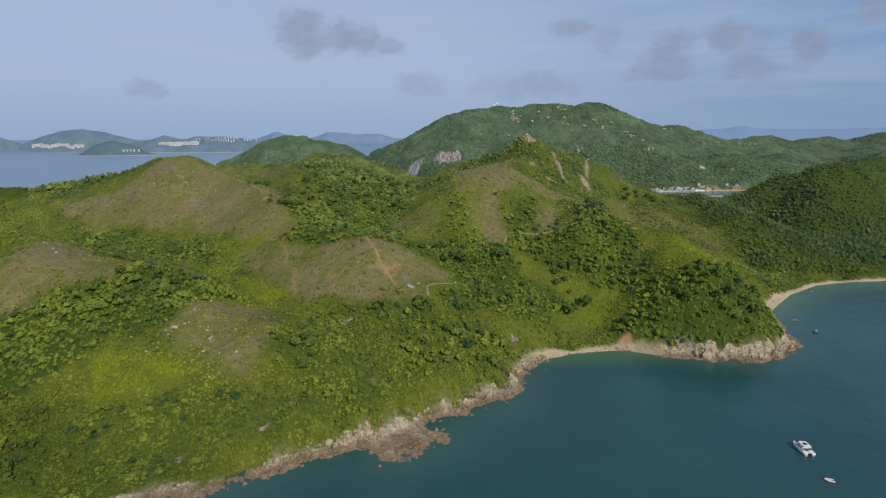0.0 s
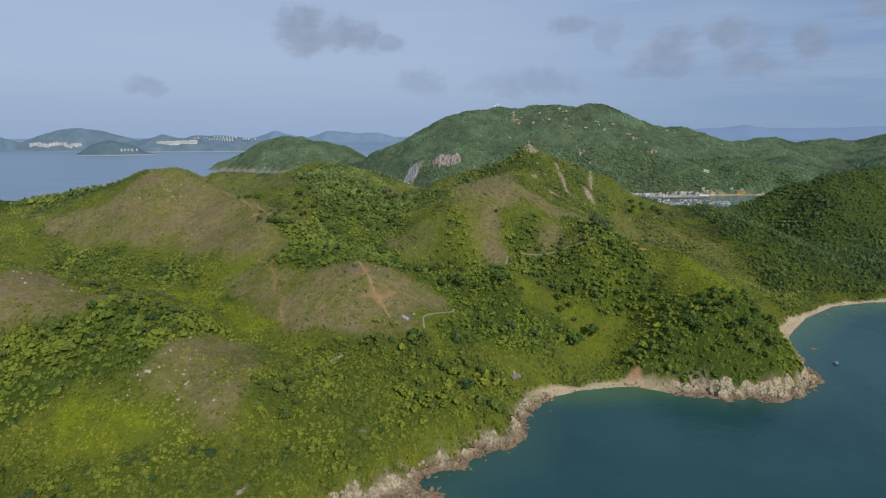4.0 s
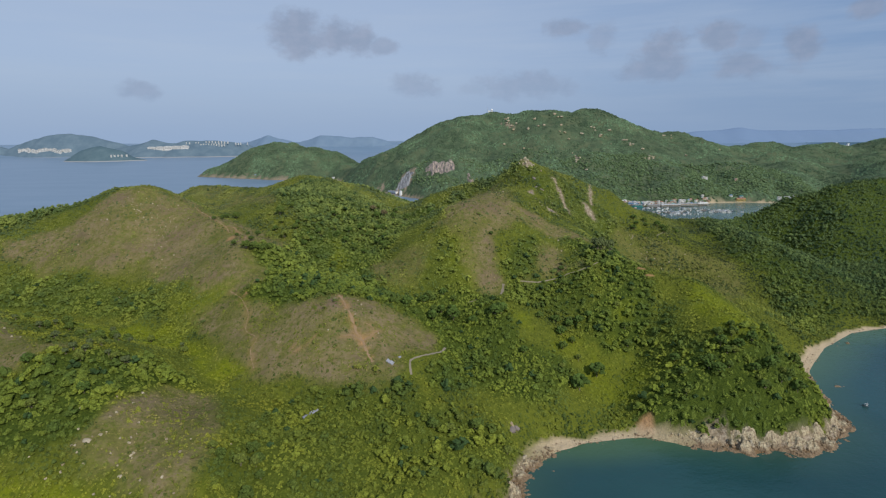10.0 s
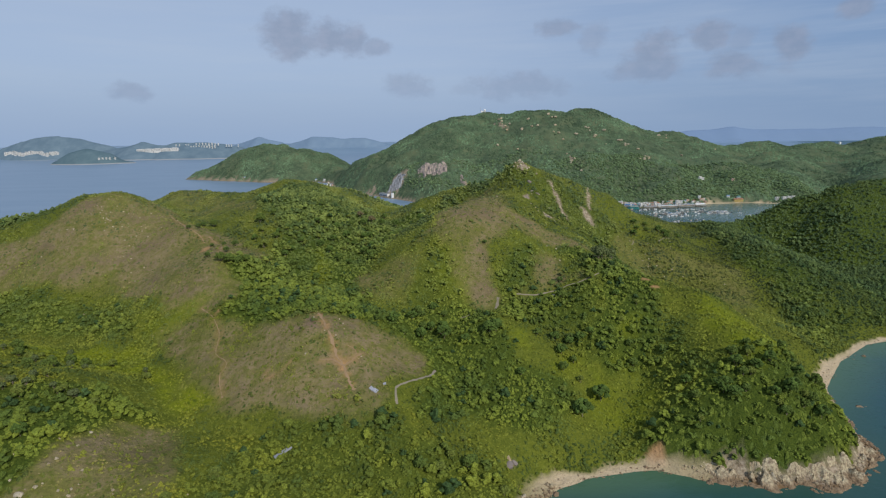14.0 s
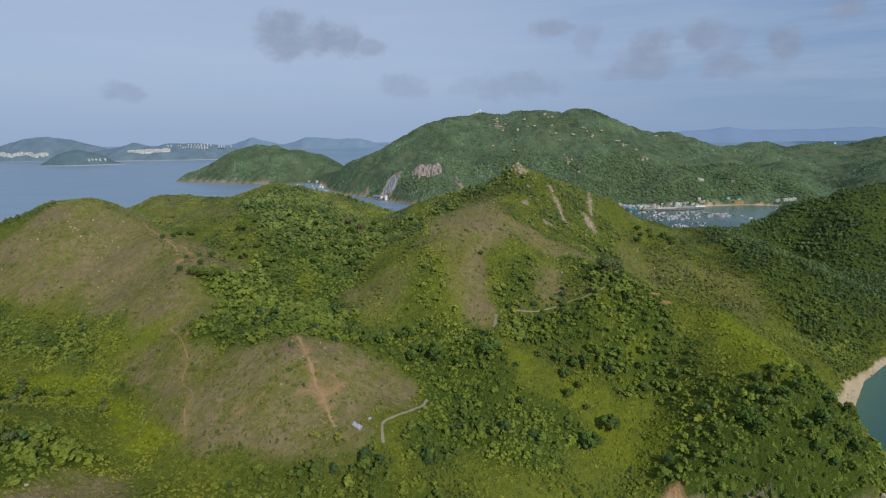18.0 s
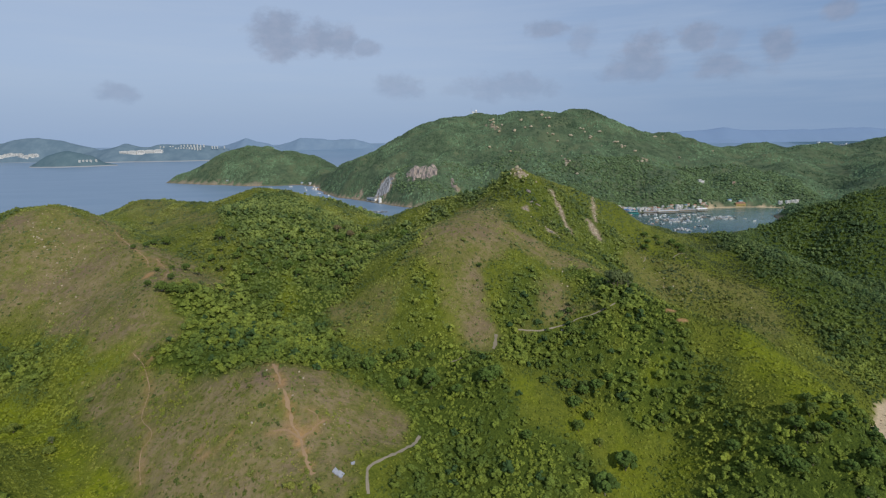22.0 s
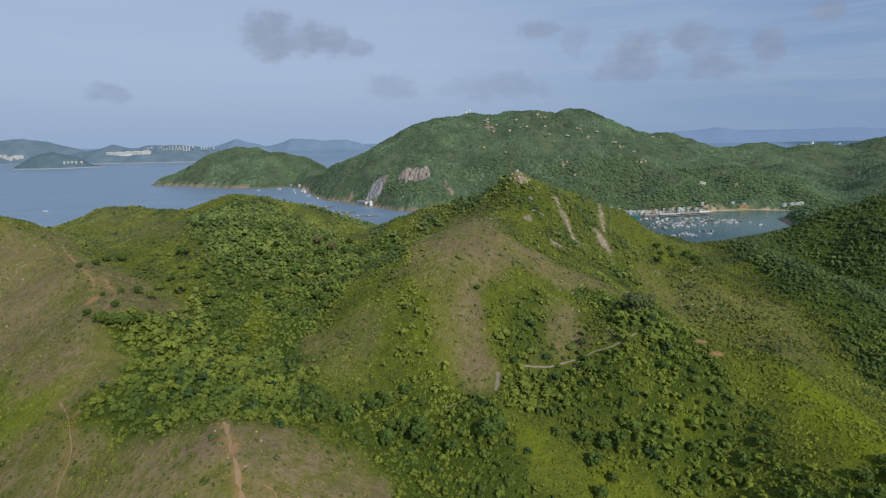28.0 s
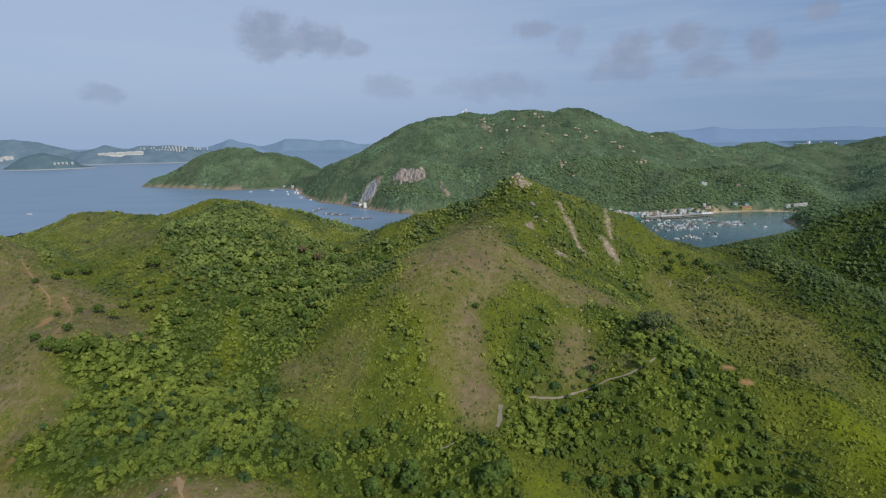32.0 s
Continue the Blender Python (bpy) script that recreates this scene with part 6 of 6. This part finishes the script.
# radar station on the summit
g = float(height(193, 1890)[0])
station = thing("radar_station", (193, 1890, g), "white radar dome on a tower at a mountain summit", "radar station")
part("tower", block((0, 0, 1, 7, 7, 5), bevel=0.1), GREYWALL, station)
part("radome", ball(3.6, (0, 0, 6.2), 3), WHITE, station)
part("hut", block((-9, 0, 1.5, 7, 5, 5)), WHITE, station)
part("mast", tube([(-14, 0, -1), (-14, 0, 17)], (0.5, 0.25), 6), STEEL, station)


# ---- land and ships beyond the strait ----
def hazed_material(a, b):
    m, t, s = material("haze_painted_hills")
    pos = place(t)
    # both colours already hold the blue of aerial haze
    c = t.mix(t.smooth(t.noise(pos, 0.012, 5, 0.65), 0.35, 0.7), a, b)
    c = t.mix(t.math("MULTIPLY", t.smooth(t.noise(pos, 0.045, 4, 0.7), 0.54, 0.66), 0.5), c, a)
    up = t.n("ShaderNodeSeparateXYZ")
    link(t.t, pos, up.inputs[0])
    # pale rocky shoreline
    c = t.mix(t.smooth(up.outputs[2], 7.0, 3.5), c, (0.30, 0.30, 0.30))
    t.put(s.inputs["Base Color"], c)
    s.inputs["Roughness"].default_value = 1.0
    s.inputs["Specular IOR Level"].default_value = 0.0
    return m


def hazed_range_material():
    m, t, s = material("haze_painted_range")
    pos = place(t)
    # range painted nearly sky blue, for the haze in front of it
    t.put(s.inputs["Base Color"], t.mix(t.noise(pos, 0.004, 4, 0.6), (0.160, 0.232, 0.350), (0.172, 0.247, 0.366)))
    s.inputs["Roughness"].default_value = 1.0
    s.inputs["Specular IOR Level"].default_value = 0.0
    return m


# haze as base colour: paler and bluer the farther the land
HAZED_HILLS, HAZED_RANGE = hazed_material((0.112, 0.166, 0.208), (0.150, 0.208, 0.246)), hazed_range_material()
HAZED_ISLET = hazed_material((0.078, 0.128, 0.150), (0.112, 0.166, 0.186))
MISTY = hazed_material((0.150, 0.218, 0.300), (0.175, 0.245, 0.322))


def sea_level(y):
    return np.clip((np.asarray(y, float) - 4300) / 650, 0, 1) ** 1.5 * 100


FAR_HILLS = {}


def far_land(name, nodes, fall, label, mat, depth, k=12.0):
    xs = np.linspace(nodes[0][0] - 120, nodes[-1][0] + 120, 110)
    ys = np.linspace(nodes[0][1] - depth * 1.5, nodes[0][1] + 80, 44)
    X, Y = np.meshgrid(xs, ys)
    nodes = [(a, b, c + (0.0018 * b if a < 0 else 0)) for a, b, c in nodes]
    Z = crest(X, Y, [(fall, 40, nodes)], k) + fbm(X, Y, 130, 4, 60) * 14
    Z = np.maximum(Z, sea_level(Y) - 25)
    Z[0] = Z[1] = sea_level(Y[0]) - 12
    FAR_HILLS[name] = (xs, ys, Z)
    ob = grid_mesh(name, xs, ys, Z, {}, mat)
    return tagged(ob, label, "island", kind="structure")


far_land("backdrop_west", [(-4700, 4600, 150), (-4300, 4600, 150), (-3886, 4600, 122), (-3690, 4600, 60), (-3590, 4600, 95), (-3440, 4600, 144), (-3345, 4600, 170), (-3150, 4600, 186), (-2970, 4600, 160), (-2785, 4600, 110), (-2654, 4600, 76), (-2540, 4600, 30)], 0.95, "hazy blue-green hills across the strait", HAZED_HILLS, 190)
far_land("backdrop_islet", [(-2525, 3700, 22), (-2440, 3700, 76), (-2325, 3700, 92), (-2210, 3700, 66), (-2130, 3700, 22), (-2060, 3700, 6)], 0.9, "hazy wooded islet across the strait", HAZED_ISLET, 180)
far_land("backdrop_peninsula", [(-2800, 4400, 40), (-2499, 4400, 89), (-2342, 4400, 124), (-2155, 4400, 100), (-2082, 4400, 114), (-1821, 4400, 116), (-1586, 4400, 84), (-1447, 4400, 44), (-1300, 4400, 16)], 0.6, "hazy peninsula with white apartment blocks across the strait", HAZED_HILLS, 200)
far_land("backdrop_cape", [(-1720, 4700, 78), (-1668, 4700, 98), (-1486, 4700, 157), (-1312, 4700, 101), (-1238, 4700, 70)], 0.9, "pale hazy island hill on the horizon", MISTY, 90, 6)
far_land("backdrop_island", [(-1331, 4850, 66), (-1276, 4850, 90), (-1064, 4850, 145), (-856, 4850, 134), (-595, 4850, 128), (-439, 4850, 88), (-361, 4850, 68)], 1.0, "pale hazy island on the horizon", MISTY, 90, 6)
far_land("backdrop_range", [(1700, 4850, 100), (1911, 4850, 128), (2171, 4850, 142), (2511, 4850, 166), (2773, 4850, 190), (3015, 4850, 162), (3229, 4850, 157), (3606, 4850, 161), (3984, 4850, 174), (4416, 4850, 152), (5155, 4850, 130), (5600, 4850, 120)], 1.2, "faint blue mountain range on the horizon", HAZED_RANGE, 90, 6)

FARWHITE = plain("pale_painted_flats", (0.50, 0.50, 0.47), (0.66, 0.64, 0.60), 0.8, 0.05, bump=0)


def far_block(sx, sy, tall, label):
    ob = thing("apartment_tower", (0, 0, -500), label, "building", "flats across the strait")
    part("wall", block((0, 0, tall / 2 - 5, sx, sy, tall + 10)), FARWHITE, ob)
    part("roof", block((0, 0, tall + 1, sx * 0.6, sy * 0.6, 3)), GREYWALL, ob)
    for k in range(1, int(tall // 9) + 1):
        part("window_row", block((0, -sy / 2 - 0.1, k * 9 - 3, sx * 0.86, 0.4, 1.8)), DARKGLASS, ob)
    return ob


def hillside(name, x, z):
    """The depth at which the near slope of a far hill reaches the height z."""
    xs, ys, Z = FAR_HILLS[name]
    col = Z[:, int(np.argmin(np.abs(xs - x)))]
    up = np.nonzero(col >= z)[0]
    return float(ys[up[0]]) if len(up) else float(ys[int(np.argmax(col))])


TOWERS = [far_block(20, 16, 27, "white low-rise apartment block across the strait"), far_block(17, 16, 40, "tall white apartment tower across the strait"), far_block(60, 20, 22, "long cream terrace of flats across the strait")]
random.seed(41)
for k in range(30):
    x0, up = -3500 + k * 15.5 + random.uniform(-5, 5), 46 + 6 * math.sin(k * 0.45) + random.uniform(-3, 3)
    copy_thing(TOWERS[0], pose(x0, hillside("backdrop_west", x0, up), up - 2, 0, 0, random.uniform(-15, 15)) @ Matrix.Scale(random.uniform(0.55, 1.05), 4))
for k in range(5):
    copy_thing(TOWERS[2], pose(-2290 + k * 66, 4272, 58 + k * 2, 0, 0, 0))
for k in range(10):
    copy_thing(TOWERS[1], pose(-1912 + k * 21, 4310, 82 + (k % 2) * 2, 0, 0, 0) @ Matrix.Scale(0.44, 4))
for k in range(8):
    copy_thing(TOWERS[1], pose(-1880 + k * 25, 4338, 102 + (k % 3) * 2, 0, 0, 0) @ Matrix.Scale(0.42, 4))
for x0 in (-2040, -2014, -1962, -1942, -1640, -1620, -1600, -1545):
    copy_thing(TOWERS[1], pose(x0, 4335, 98 if x0 < -1800 else 92, 0, 0, 0) @ Matrix.Scale(0.38, 4))
for k in range(5):
    copy_thing(TOWERS[0], pose(-2215 + k * 19, hillside("backdrop_islet", -2215 + k * 19, 30), 29, 0, 0, 0) @ Matrix.Scale(0.5, 4))

ship = thing("cargo_ship", (3360, 4510, 18), "cargo ship with a white bridge far out at sea", "ship", "ships at sea", turn=88)
part("hull", hull(150, 24, 22, 0.15, 0.9), HULLDARK, ship)
part("bridge", block((0, -55, 26, 20, 14, 24)), WHITE, ship)
for k in range(4):
    part("hatch", block((0, k * 24 - 30, 16, 17, 18, 5)), GREYWALL, ship)
copy_thing(ship, pose(3480, 4515, 18, 0, 0, 85) @ Matrix.Scale(0.8, 4))
copy_thing(ship, pose(3640, 4520, 18.5, 0, 0, 95) @ Matrix.Scale(0.6, 4))

for ob in BOATS + RAFTS + HOUSES + TOWERS + [FLATS]:
    for o in (*ob.children_recursive, ob):
        bpy.data.objects.remove(o)
for ob in [o for o in scene.objects if o.parent is None and o.type == "EMPTY" and o.matrix_basis.translation.z < -400]:
    for o in (*ob.children_recursive, ob):
        bpy.data.objects.remove(o)
